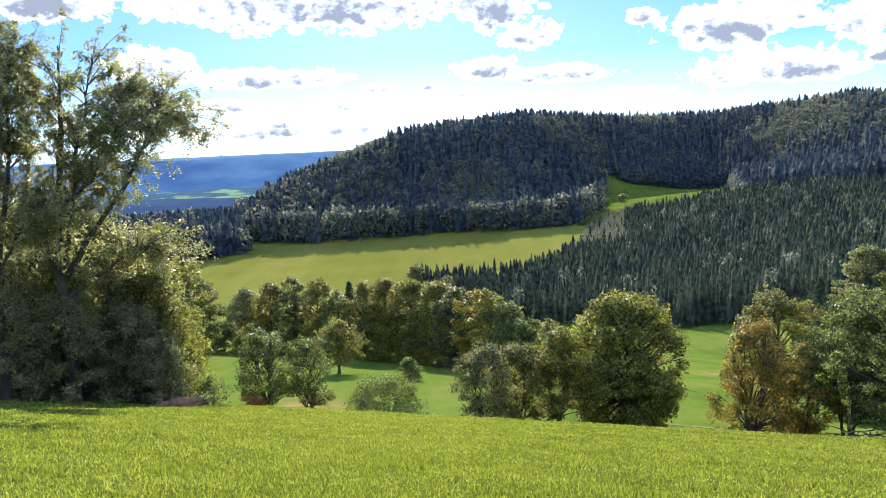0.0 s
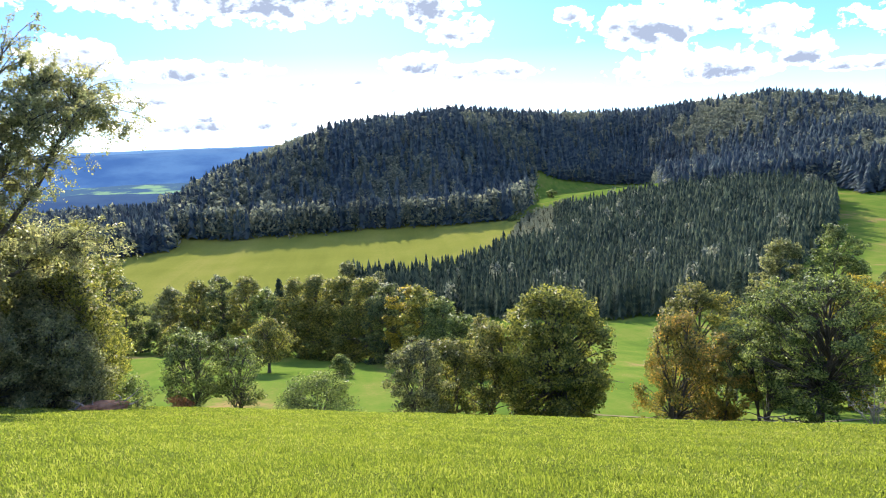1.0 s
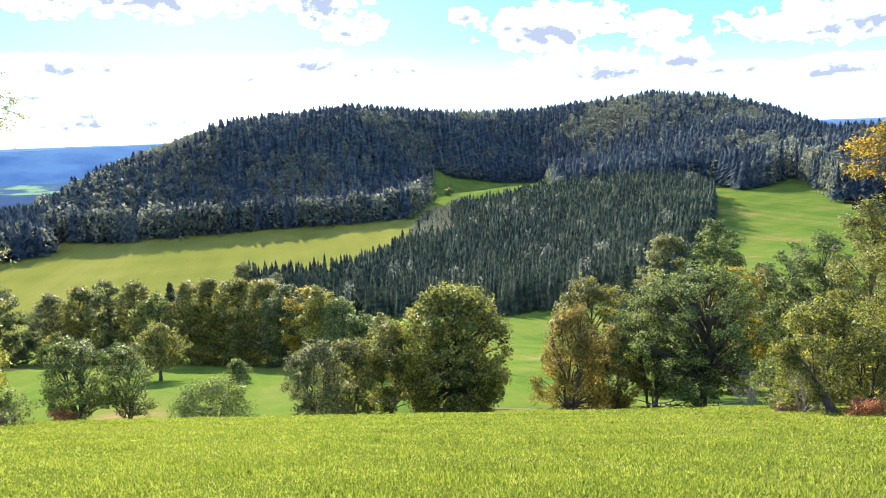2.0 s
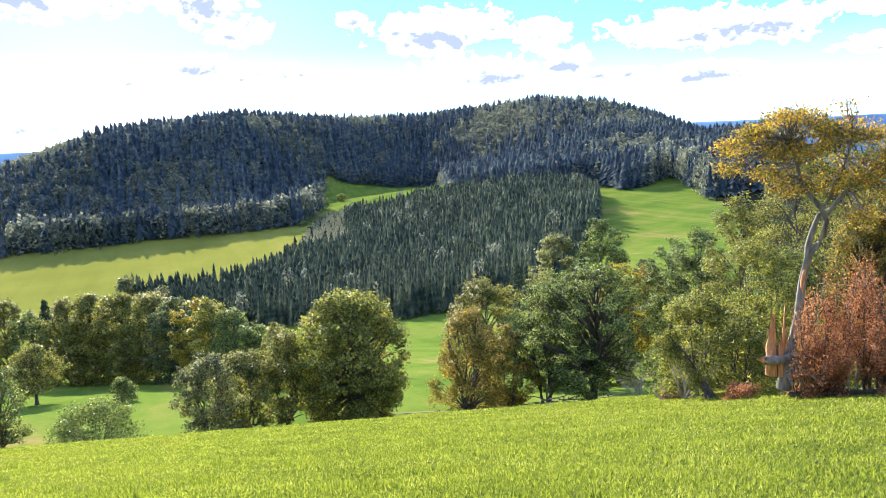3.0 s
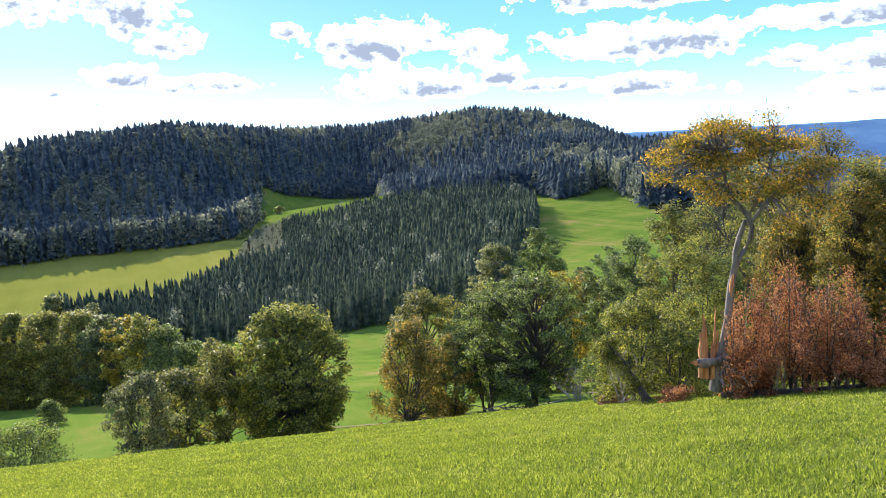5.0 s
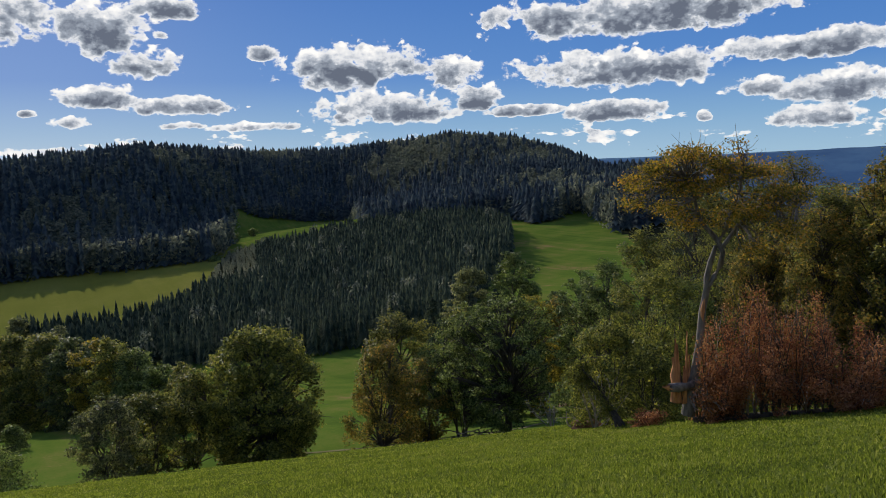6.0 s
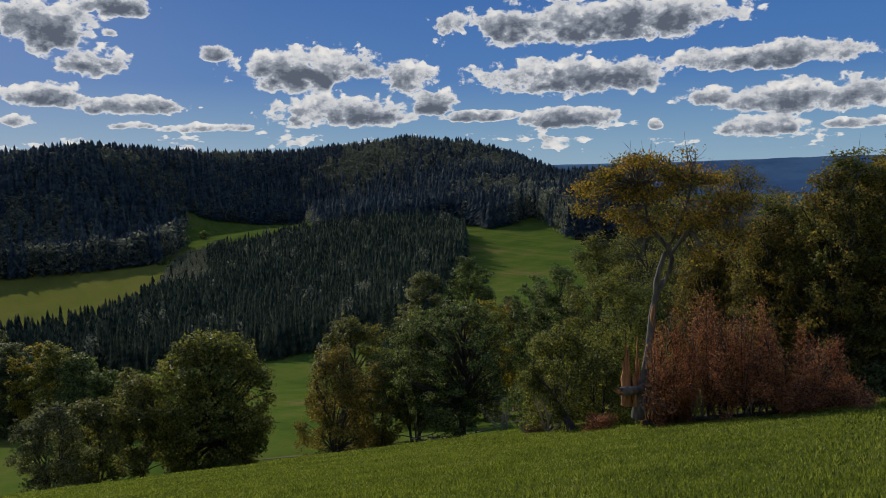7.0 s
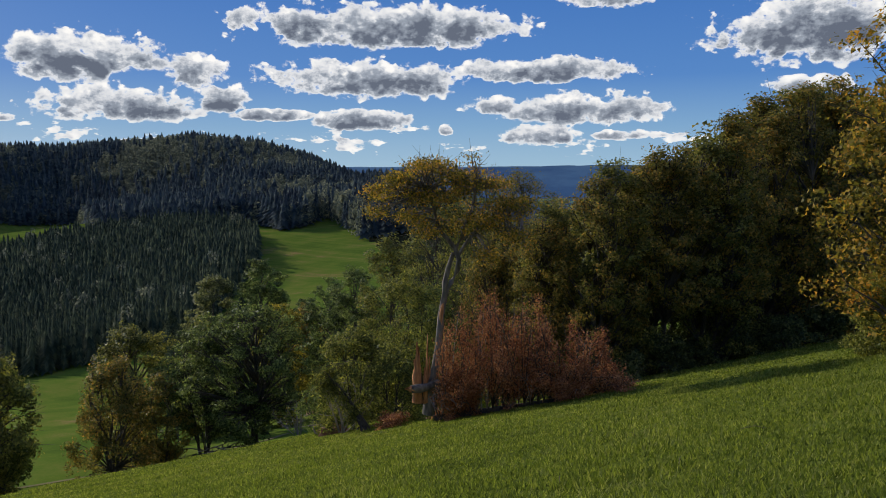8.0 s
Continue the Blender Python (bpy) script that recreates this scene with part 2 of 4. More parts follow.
def blade_material():
    m, N = material("grass_blades")
    geo = N.add("ShaderNodeNewGeometry")
    co = N.add("ShaderNodeTexCoord").outputs["Object"]
    f = N.math("ADD", N.math("MULTIPLY", geo.outputs["Random Per Island"], 0.5), N.math("MULTIPLY", N.noise(co, 0.45, 5.0, 0.65), 0.55))
    colour = N.ramp(f, [(0.15, (0.045, 0.062, 0.012)), (0.42, (0.120, 0.156, 0.024)), (0.66, (0.198, 0.230, 0.040)), (1.0, (0.38, 0.36, 0.15))])
    p = N.add("ShaderNodeBsdfPrincipled", {"Base Color": colour, "Roughness": 0.6, "Specular IOR Level": 0.12})
    t = N.add("ShaderNodeBsdfTranslucent", {"Color": N.mix(1.0, colour, (1.4, 1.4, 0.8), "MULTIPLY")})
    s = N.add("ShaderNodeMixShader", {0: 0.5, 1: p.outputs[0], 2: t.outputs[0]})
    N.add("ShaderNodeOutputMaterial", {"Surface": s.outputs[0]})
    return m


BLADES = blade_material()


def hazy_far_material(name, low, high, scale=0.004, flat=3.0, cut=(0.40, 0.60)):
    """Land kilometres off, the blue air before it painted in as emission."""
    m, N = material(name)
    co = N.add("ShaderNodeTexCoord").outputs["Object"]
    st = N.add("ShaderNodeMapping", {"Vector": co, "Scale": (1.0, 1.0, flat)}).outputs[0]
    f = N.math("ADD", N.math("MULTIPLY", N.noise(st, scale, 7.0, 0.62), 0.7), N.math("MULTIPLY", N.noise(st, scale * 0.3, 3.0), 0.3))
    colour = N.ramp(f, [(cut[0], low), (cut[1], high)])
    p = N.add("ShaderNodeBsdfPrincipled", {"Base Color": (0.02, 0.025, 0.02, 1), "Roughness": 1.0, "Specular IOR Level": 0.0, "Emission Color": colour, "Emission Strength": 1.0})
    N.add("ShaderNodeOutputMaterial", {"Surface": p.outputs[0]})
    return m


# hill, wood and field colours with the haze already in their glow
FAR_BLUE = hazy_far_material("hazy_distant_hills", (0.026, 0.068, 0.19), (0.050, 0.110, 0.245))
FAR_LAST = hazy_far_material("hazy_last_hills", (0.065, 0.140, 0.29), (0.085, 0.165, 0.31), 0.002)
FAR_NEARER = hazy_far_material("hazy_distant_woods", (0.016, 0.037, 0.105), (0.028, 0.058, 0.130), 0.006)
FAR_GREEN = hazy_far_material("hazy_distant_fields", (0.025, 0.060, 0.13), (0.12, 0.21, 0.14), 0.008, 8.0, (0.50, 0.58))


# ================= the lie of the land =================
SLOPE_S = [-400, -60, 0, 46, 54, 70, 115, 200, 330, 420, 6000]
FALL = 15.5  # bearing of the steepest way down the near meadow
SLOPE_Z = [60, 20, 0, -16.05, -20.0, -25.0, -36, -57, -84, -87, -87]
HILL_AZ = [-30, -16, -13, -7, -3, 0, 6.6, 14, 20, 28.7, 33.6, 37.5, 40.5, 44, 52, 70]
HILL_FOOT = [800, 730, 700, 690, 690, 690, 690, 900, 990, 800, 720, 700, 700, 720, 800, 900]
HILL_CREST = [900, 820, 900, 1000, 1020, 1040, 1080, 1230, 1300, 1250, 1250, 1230, 1200, 1180, 1180, 1200]
HILL_TOP = [-110, -90, -55, -17, 6, 14, 25, 18, 16, 36, 26, 1, -29, -56, -115, -120]


def smooth(a, b, x):
    t = np.clip((x - a) / (b - a), 0, 1)
    return t * t * (3 - 2 * t)


def land(x, y):
    """Height of the ground."""
    x, y = np.asarray(x, float), np.asarray(y, float)
    r, az = np.hypot(x, y), np.degrees(np.arctan2(x, y))
    s = x * math.sin(radians(FALL)) + y * math.cos(radians(FALL))
    k = 2.0 + 0.06 * np.clip(s, 0, 400)
    z = sum(np.interp(s + k * o, SLOPE_S, SLOPE_Z) for o in (-1.0, -0.5, 0.0, 0.5, 1.0)) / 5
    spur = 0.16 * np.clip(x - 30, 0, 190) + 0.08 * np.clip(x - 220, 0, 400)
    z = z + spur * smooth(110, 330, s) * (1 - 0.5 * smooth(700, 930, y))
    foot, crest, top = (np.interp(az, HILL_AZ, v) for v in (HILL_FOOT, HILL_CREST, HILL_TOP))
    up = smooth(0, 1, (r - foot) / (crest - foot)) * (1 - smooth(0, 1, (r - crest) / 700))
    flank = smooth(-22, -14, az) * (1 - smooth(60, 80, az))
    z = z + np.clip(top - np.minimum(z, top), 0, None) * up * flank
    z = z - 110 * smooth(1500, 3000, r) - 60 * smooth(-14.2, -16.5, az) * smooth(930, 1250, r) - 70 * smooth(46.5, 51, az) * smooth(420, 1000, r)
    z = z + 0.05 * np.sin(x * 0.9 + 0.4 * y) * np.cos(y * 0.7) * smooth(3, 9, r) + 0.35 * np.sin(x * 0.11) * np.sin(y * 0.09 + 1) * smooth(40, 90, r)
    return z


def ground_at(az, d):
    p = bearing(az, d)
    p.z = float(land(p.x, p.y))
    return p


def mesh_of(name, verts, faces, mats, index=None, shade=False):
    """A mesh from arrays of corners and of equal-sided faces."""
    me = bpy.data.meshes.new(name)
    verts, faces = np.asarray(verts, np.float32), np.asarray(faces, np.int32)
    me.vertices.add(len(verts))
    me.vertices.foreach_set("co", verts.ravel())
    n, k = faces.shape
    me.loops.add(n * k)
    me.loops.foreach_set("vertex_index", faces.ravel())
    me.polygons.add(n)
    me.polygons.foreach_set("loop_start", np.arange(0, n * k, k, dtype=np.int32))
    for m in mats:
        me.materials.append(m)
    if index is not None:
        me.polygons.foreach_set("material_index", np.asarray(index, np.int32))
    if shade:
        me.polygons.foreach_set("use_smooth", np.ones(n, bool))
    me.update(calc_edges=True)
    me.validate()
    return me


# where the woods stand, by bearing: near edge and far edge
PLANT_AZ = [-2.4, 0, 3, 5, 7.5, 9, 10, 11, 12, 13.5, 15, 16, 17.5, 19, 22, 25.4, 28, 30, 33.2]
PLANT_NEAR = [462, 420, 386, 362, 340, 325, 315, 307, 299, 288, 278, 272, 265, 261, 260, 264, 278, 312, 425]
PLANT_FAR = [478, 462, 455, 458, 468, 488, 530, 610, 680, 690, 680, 640, 625, 640, 650, 660, 660, 640, 560]
WOOD_AZ = [-15.2, -13, -10.6, -4.5, 1.9, 6, 10.2, 11, 11.9, 12.4, 21.3, 22.2, 26, 33, 34.8, 36.5, 38.5, 40, 41.5, 43, 60]
WOOD_NEAR = [762, 742, 725, 725, 732, 704, 668, 690, 745, 985, 1000, 650, 660, 650, 590, 600, 640, 560, 470, 430, 420]


# edge of the beech wood
EDGE_AZ, EDGE_D = [49, 53, 56, 60, 64.5, 70.6, 77.9, 86], [46, 43, 41, 39, 42, 47, 63, 78]


def in_plantation(az, r):
    return (az > -2.4) & (az < 33.2) & (r > np.interp(az, PLANT_AZ, PLANT_NEAR)) & (r < np.interp(az, PLANT_AZ, PLANT_FAR))


def in_hill_wood(az, r):
    return (az > -15.2) & (az < 47) & (r > np.interp(az, WOOD_AZ, WOOD_NEAR)) & (r < np.interp(az, HILL_AZ, HILL_CREST) + 90)


def make_ground():
    az = np.concatenate([np.arange(-40, 90, 0.5), np.arange(90, 320, 3.0)])
    r = np.concatenate([np.linspace(0.0, 24, 60), np.linspace(24.7, 90, 80), np.geomspace(92, 1500, 130), np.geomspace(1540, 4900, 30)])
    A, R = np.meshgrid(np.radians(az), r, indexing="ij")
    X, Y = R * np.sin(A), R * np.cos(A)
    v = np.stack([X, Y, land(X, Y)], -1).reshape(-1, 3)
    na, nr = len(az), len(r)
    i, j = np.meshgrid(np.arange(na), np.arange(nr - 1), indexing="ij")
    i2 = (i + 1) % na
    f = np.stack([i * nr + j, i * nr + j + 1, i2 * nr + j + 1, i2 * nr + j], -1).reshape(-1, 4)
    c = v[f].mean(1)
    ca, cr = np.degrees(np.arctan2(c[:, 0], c[:, 1])), np.hypot(c[:, 0], c[:, 1])
    s = c[:, 0] * math.sin(radians(FALL)) + c[:, 1] * math.cos(radians(FALL))
    mat = np.where(s < 50, 0, 1)
    mat = np.where((cr > 380) & (ca < 12.2), 2, mat)
    mat = np.where(in_plantation(ca, cr - 14) | in_hill_wood(ca, cr - 30) | (cr > 1300) | ((ca > 44) & (ca < 100) & (cr > 300)) | ((ca < -14.6) & (ca > -45) & (cr > 670 + 6 * (ca + 24))), 3, mat)
    mat = np.where((ca > 50) & (ca < 100) & (cr > np.interp(ca, EDGE_AZ, EDGE_D) - 0.5) & (cr < 140), 3, mat)
    g = new("ground", mesh_of("ground", v, f[:, ::-1], [MEADOW, PASTURE, DRY_FIELD, FOREST_FLOOR], mat, True))
    return tagged(g, "rolling mown meadows and fields of a hill valley", "ground", kind="structure")


ground = make_ground()


def make_far(name, label, mat, rows, seed, az0=-60, az1=110):
    """A range of hills far off: distance and height across its section, the height swelling along it."""
    rng = np.random.default_rng(seed)
    ph = rng.uniform(0, 6.28, 8)
    az = np.arange(az0, az1, 0.35)
    v = []
    for a in az:
        wob = sum(math.sin(math.radians(a) * k * 3.1 + p) / (k + 1) ** 0.75 for k, p in zip((2, 4, 7, 11, 17, 29, 47, 80), ph))
        for d, z, amp in rows:
            v.append(bearing(a, d, z + amp * wob))
    nr = len(rows)
    i, j = np.meshgrid(np.arange(len(az) - 1), np.arange(nr - 1), indexing="ij")
    f = np.stack([i * nr + j, (i + 1) * nr + j, (i + 1) * nr + j + 1, i * nr + j + 1], -1).reshape(-1, 4)
    return tagged(new(name, mesh_of(name, v, f, [mat], None, True)), label, "hills", kind="structure")


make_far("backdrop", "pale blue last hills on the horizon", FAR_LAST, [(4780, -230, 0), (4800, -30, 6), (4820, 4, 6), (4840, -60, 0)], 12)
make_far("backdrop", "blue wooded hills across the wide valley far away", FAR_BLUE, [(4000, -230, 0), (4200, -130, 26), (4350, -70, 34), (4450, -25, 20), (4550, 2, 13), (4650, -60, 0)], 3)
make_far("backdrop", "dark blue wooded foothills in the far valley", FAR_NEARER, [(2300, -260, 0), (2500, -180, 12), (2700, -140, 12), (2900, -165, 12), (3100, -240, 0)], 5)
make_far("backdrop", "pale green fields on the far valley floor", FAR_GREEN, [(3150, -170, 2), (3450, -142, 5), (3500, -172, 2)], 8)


# ================= trees =================
def tube(path, radii, sides=6):
    """Corners and faces of a tapered tube along a path."""
    path, n = np.asarray(path, float), len(path)
    t = np.gradient(path, axis=0)
    t /= np.linalg.norm(t, axis=1)[:, None] + 1e-9
    ref = np.where(np.abs(t[:, 2:3]) > 0.9, np.array([[1.0, 0, 0]]), np.array([[0, 0, 1.0]]))
    u = np.cross(t, ref)
    u /= np.linalg.norm(u, axis=1)[:, None] + 1e-9
    w = np.cross(t, u)
    a = np.arange(sides) * 2 * math.pi / sides
    ring = np.cos(a)[None, :, None] * u[:, None] + np.sin(a)[None, :, None] * w[:, None]
    v = (path[:, None] + ring * np.asarray(radii, float)[:, None, None]).reshape(-1, 3)
    i, j = np.meshgrid(np.arange(n - 1), np.arange(sides), indexing="ij")
    j2 = (j + 1) % sides
    f = np.stack([i * sides + j, i * sides + j2, (i + 1) * sides + j2, (i + 1) * sides + j], -1).reshape(-1, 4)
    return v, f


def join(pieces):
    vs, fs, o = [], [], 0
    for v, f in pieces:
        vs.append(v), fs.append(f + o)
        o += len(v)
    return np.concatenate(vs), np.concatenate(fs)


def curve_between(a, b, bend, n=5):
    """A bent way from a to b."""
    t = np.linspace(0, 1, n)[:, None]
    m = (np.asarray(a) + np.asarray(b)) / 2 + np.asarray(bend)
    return (1 - t) ** 2 * np.asarray(a) + 2 * t * (1 - t) * m + t * t * np.asarray(b)


def leaves(centres, out, size, rng, flat=0.6, slim=0.8):
    """Pointed leaf sprays at centres, roughly facing out."""
    n = len(centres)
    nrm = out * flat + rng.normal(size=(n, 3)) * 0.75
    nrm /= np.linalg.norm(nrm, axis=1)[:, None] + 1e-9
    ax = np.cross(nrm, rng.normal(size=(n, 3)))
    ax /= np.linalg.norm(ax, axis=1)[:, None] + 1e-9
    side = np.cross(nrm, ax)
    L = (size * rng.uniform(0.65, 1.35, n))[:, None]
    foot = centres - ax * L * 0.45
    v = np.stack([foot + side * L * slim * 0.5, foot - side * L * slim * 0.5 + nrm * L * 0.1, centres + ax * L * 0.55], 1).reshape(-1, 3)
    f = np.arange(3 * n).reshape(n, 3)
    return v, f


PROFILE = {
    "round": lambda t: np.sqrt(np.clip(1 - (1.75 * t - 0.75) ** 2, 0.02, 1)),
    "oval": lambda t: np.sqrt(np.clip(1 - (2 * t - 0.95) ** 2, 0.04, 1)) ** 0.8,
    "dome": lambda t: np.sqrt(np.clip(1 - (0.98 * t) ** 2, 0.02, 1)),
    "wall": lambda t: np.clip(1 - np.clip(t, 0, 1) ** 3.2, 0.03, 1) ** 0.6 * (0.82 + 0.18 * np.clip(3 * t, 0, 1)),
}


def grow(seed, height, spread, clusters, cover, size, shape="round", bare=0.15, stems=1, girth=0.25, puff=None, droop=0.0, lean=(0, 0), open_=0.25, twigs=2, limit=22000, uneven=1.0):
    """Wood and leaves of a broad-leaved tree that stands at the origin."""
    rng = np.random.default_rng(seed)
    puff = puff or 1.0 * spread / clusters ** 0.30
    skin = 2 * math.pi * spread * (0.5 * spread + (1 - bare) * height * 0.5)
    size = 0.8 * size
    count = int(min(limit, cover * skin / (0.5 * 0.8 * size * size)))
    z0 = height * bare
    lumps = [(rng.uniform(0, 6.28), rng.integers(2, 5), rng.uniform(0.06, 0.16)) for _ in range(3)]
    t = np.clip(rng.uniform(0, 1, clusters), 0.02, 0.98)
    ang = np.arange(clusters) * 2.39996 + rng.normal(0, 0.35, clusters)
    rad = open_ + (1 - open_) * np.sqrt(rng.uniform(0, 1, clusters))
    lump = 1 + uneven * sum(a * np.sin(k * ang + p + 2.3 * t * k) for p, k, a in lumps)
    R = spread * PROFILE[shape](t) * rad * lump
    top = height - puff * 0.6
    c = np.stack([R * np.cos(ang) + lean[0] * t, R * np.sin(ang) + lean[1] * t, z0 + (top - z0) * t + rng.normal(0, 0.02 * height, clusters)], -1)
    wood = []
    stem_paths = []
    for k in range(stems):
        a = k * 2.4 + rng.uniform(0, 1)
        off = 0 if stems == 1 else spread * 0.05
        foot = np.array([off * math.cos(a), off * math.sin(a), -0.3])
        far = 0.05 if stems == 1 else rng.uniform(0.25, 0.5)
        tip = np.array([far * spread * math.cos(a) + lean[0] * 0.7, far * spread * math.sin(a) + lean[1] * 0.7, z0 + (top - z0) * (0.86 if stems == 1 else rng.uniform(0.6, 0.85))])
        p = curve_between(foot, tip, rng.normal(0, 0.05 * spread, 3) + np.array([0, 0, 0.05 * height]), 9)
        p[1:-1] += rng.normal(0, 0.015 * height, (7, 3)) * np.array([1, 1, 0.2])
        stem_paths.append(p)
        g = girth * (1 if stems == 1 else 0.62)
        rr = g * np.linspace(1, 0.16, 9)
        rr[0] *= 1.45
        wood.append(tube(p, rr, 8))
    for q in c:
        p = stem_paths[int(np.argmin([np.linalg.norm((s[5] - q)[:2]) for s in stem_paths]))]
        low = max(0.3 if stems > 1 else 0.16 * height, q[2] - (0.55 + 0.8 * rng.uniform(0, 1)) * np.linalg.norm(q[:2] - p[5][:2]) - 0.09 * height)
        a = p[int(np.argmin(np.abs(p[:, 2] - low)))]
        b = curve_between(a, q, np.array([0, 0, 0.16 * np.linalg.norm(q - a)]) + rng.normal(0, 0.06 * np.linalg.norm(q - a) + 0.01, 3), 5)
        g = girth * rng.uniform(0.18, 0.34) * min(1, np.linalg.norm(q - a) / (0.5 * spread) + 0.25)
        wood.append(tube(b if twigs else b[::2], np.linspace(g, g * 0.2, 5 if twigs else 3), 4 if twigs else 3))
        for _ in range(twigs):
            e = q + rng.normal(0, puff * 0.8, 3) + np.array([0, 0, -droop * puff])
            wood.append(tube(curve_between(b[3], e, rng.normal(0, 0.1 * puff, 3), 3), [g * 0.32, g * 0.2, g * 0.06], 3))
    # every bough carries several smaller sprays, with gaps between them
    sub = max(2, min(7, int(count / clusters / 26)))
    tuft = np.repeat(c, sub, 0)
    off = rng.normal(size=tuft.shape)
    off *= (0.85 * puff * np.cbrt(rng.uniform(0.1, 1.2, len(tuft))) / (np.linalg.norm(off, axis=1) + 1e-9))[:, None]
    off[:, 2] *= 0.75
    tuft = tuft + off
    w = rng.uniform(0.35, 1.65, len(tuft)) * np.repeat(0.8 + 0.4 * R / (spread + 1e-6), sub)
    which = rng.choice(len(tuft), count, p=w / w.sum())
    d = rng.normal(size=(count, 3))
    d *= (1.05 * puff * sub ** -0.36 * np.cbrt(rng.uniform(0.05, 1.35, count)) / (np.linalg.norm(d, axis=1) + 1e-9))[:, None]
    d[:, 2] *= 0.62
    pos = tuft[which] + d
    d = d + 0.4 * off[which]
    if droop:
        pos[:, 2] -= droop * puff * rng.uniform(0, 1.6, count) ** 2
    core = np.array([lean[0] * 0.4, lean[1] * 0.4, z0 + 0.4 * (height - z0)])
    out = (pos - core) / spread + d / puff * 0.8 + np.array([0, 0, 0.35])
    pos[:, 2] = np.maximum(pos[:, 2], 0.05)
    return join(wood), leaves(pos, out, size, rng)


def part(name, me, parent, label=""):
    ob = new(name, me)
    ob.parent = parent
    return tagged(ob, label)


def tree(name, label, az, d, wood, crown, leaf, bark=None, turn=0.0, group="", sink=0.0, category="tree"):
    """A tree with trunk and crown, standing on the ground."""
    e = new(name)
    e.empty_display_size = 0.5
    p = ground_at(az, d)
    e.matrix_basis = pose(p.x, p.y, p.z - sink, 0, 0, turn)
    part("trunk", mesh_of("trunk", *wood, [bark or BARK], None, True), e)
    part("crown", mesh_of("crown", *crown, [LEAF[leaf]]), e)
    return tagged(e, label, category, group)


def rise(az, d, el):
    """Height over the ground, at that bearing and distance, of a line that climbs el degrees from the eye."""
    return EYE + d * math.tan(radians(el)) - ground_at(az, d).z


# --- the tall trees where the pan begins
def sight(az, el, d):
    p = bearing(az, d)
    p.z = EYE + d * math.tan(radians(el))
    return np.array(p)


def make_tall_tree(seed, az, d, limbs, count, words):
    """A tree of long arching limbs with fine hanging sprays. limbs: radius at the fork, then bearings and heights."""
    rng = np.random.default_rng(seed)
    base = ground_at(az, d)
    o = np.array(base)
    e = new("tall_tree")
    e.matrix_basis = pose(*base)
    wood_, sprays = [], []
    for g, side, *way in limbs:
        k = len(way) // 2
        pts = np.array([sight(way[2 * i], way[2 * i + 1], d + side * i / (k - 1)) - o for i in range(k)])
        if g > 0.2:
            pts[0] = (0, 0, -0.3)
        u = np.linspace(0, k - 1, 4 * k)
        path = np.stack([np.interp(u, np.arange(k), pts[:, c]) for c in range(3)], -1)
        path[1:-1] = (path[:-2] + path[1:-1] + path[2:]) / 3
        path[1:-1] += rng.normal(0, 0.05, (len(path) - 2, 3))
        wood_.append(tube(path, g * np.linspace(1, 0.12, len(path)) ** 0.9, 8))
        for _ in range(64):
            i = int(rng.uniform(0.24, 1.0) * (len(path) - 1))
            t = path[min(i + 1, len(path) - 1)] - path[max(i - 1, 0)]
            t /= np.linalg.norm(t) + 1e-9
            h = rng.normal(size=3) * np.array([1, 1, 0.5])
            L = rng.uniform(0.7, 2.7) * (1.15 - 0.45 * i / len(path))
            q = path[i] + (t * 0.55 + h / np.linalg.norm(h) * 0.85 + np.array([0, 0, 0.12])) * L
            b = curve_between(path[i], q, np.array([0, 0, 0.22 * L]), 5)
            wood_.append(tube(b, np.linspace(0.028, 0.008, 5), 4))
            for _ in range(6):
                a = b[rng.integers(2, 5)]
                f = a + (b[4] - b[2]) * 0.35 + rng.normal(0, 0.26, 3) + np.array([0, 0, rng.uniform(-0.55, 0.22)])
                wood_.append(tube(curve_between(a, f, rng.normal(0, 0.05, 3) + np.array([0, 0, 0.1]), 3), [0.010, 0.007, 0.003], 3))
                sprays.append((a, f))
    part("trunk", mesh_of("trunk", *join(wood_), [BARK], None, True), e)
    sp = np.array(sprays)
    pick, along = rng.integers(0, len(sp), count), rng.uniform(0.1, 1.1, count)[:, None]
    dd = rng.normal(0, 0.085, (count, 3))
    pos = sp[pick, 0] * (1 - along) + sp[pick, 1] * along + dd + np.array([0, 0, -0.04])
    part("crown", mesh_of("crown", *leaves(pos, dd * 4 + np.array([0, 0, 0.2]), 0.13, rng, 0.5, 0.65), [LEAF["willow"]]), e)
    return tagged(e, words, "tree")


make_tall_tree(11, -27.3, 46, [
    (0.30, 0.0, -27.3, -17, -27.4, -9, -27.3, -5.5, -26.9, -2, -26.4, 2, -26.2, 5, -26.0, 7.8),
    (0.16, 1.5, -27.5, -8.5, -28.3, -4, -28.5, 0, -28.4, 4, -27.9, 7.4),
    (0.15, -1.5, -27.2, -7, -26.2, -3.5, -25.6, 0.5, -24.7, 4, -24.0, 7.2),
    (0.16, -0.8, -27.2, -8.0, -25, -4.6, -23, -2.2, -21.4, 0.6, -19.9, 3.0, -18.5, 2.9, -17.6, 1.6),
    (0.09, 1.0, -25.8, -1, -24.2, 1.6, -22.6, 4.2, -21.6, 5.0),
    (0.09, 2.0, -22.6, -1.6, -21.2, 1.2, -20.2, 3.6, -19.4, 4.0),
    (0.12, -1.2, -27.0, -9, -24.5, -7.5, -22.5, -6.2, -20.6, -6.4),
    (0.10, -2.0, -26.8, -3, -25.0, -1.2, -23.4, 0.8, -22.6, 3.2)], 78000, "tall grey-green broadleaf tree with long arching limbs")
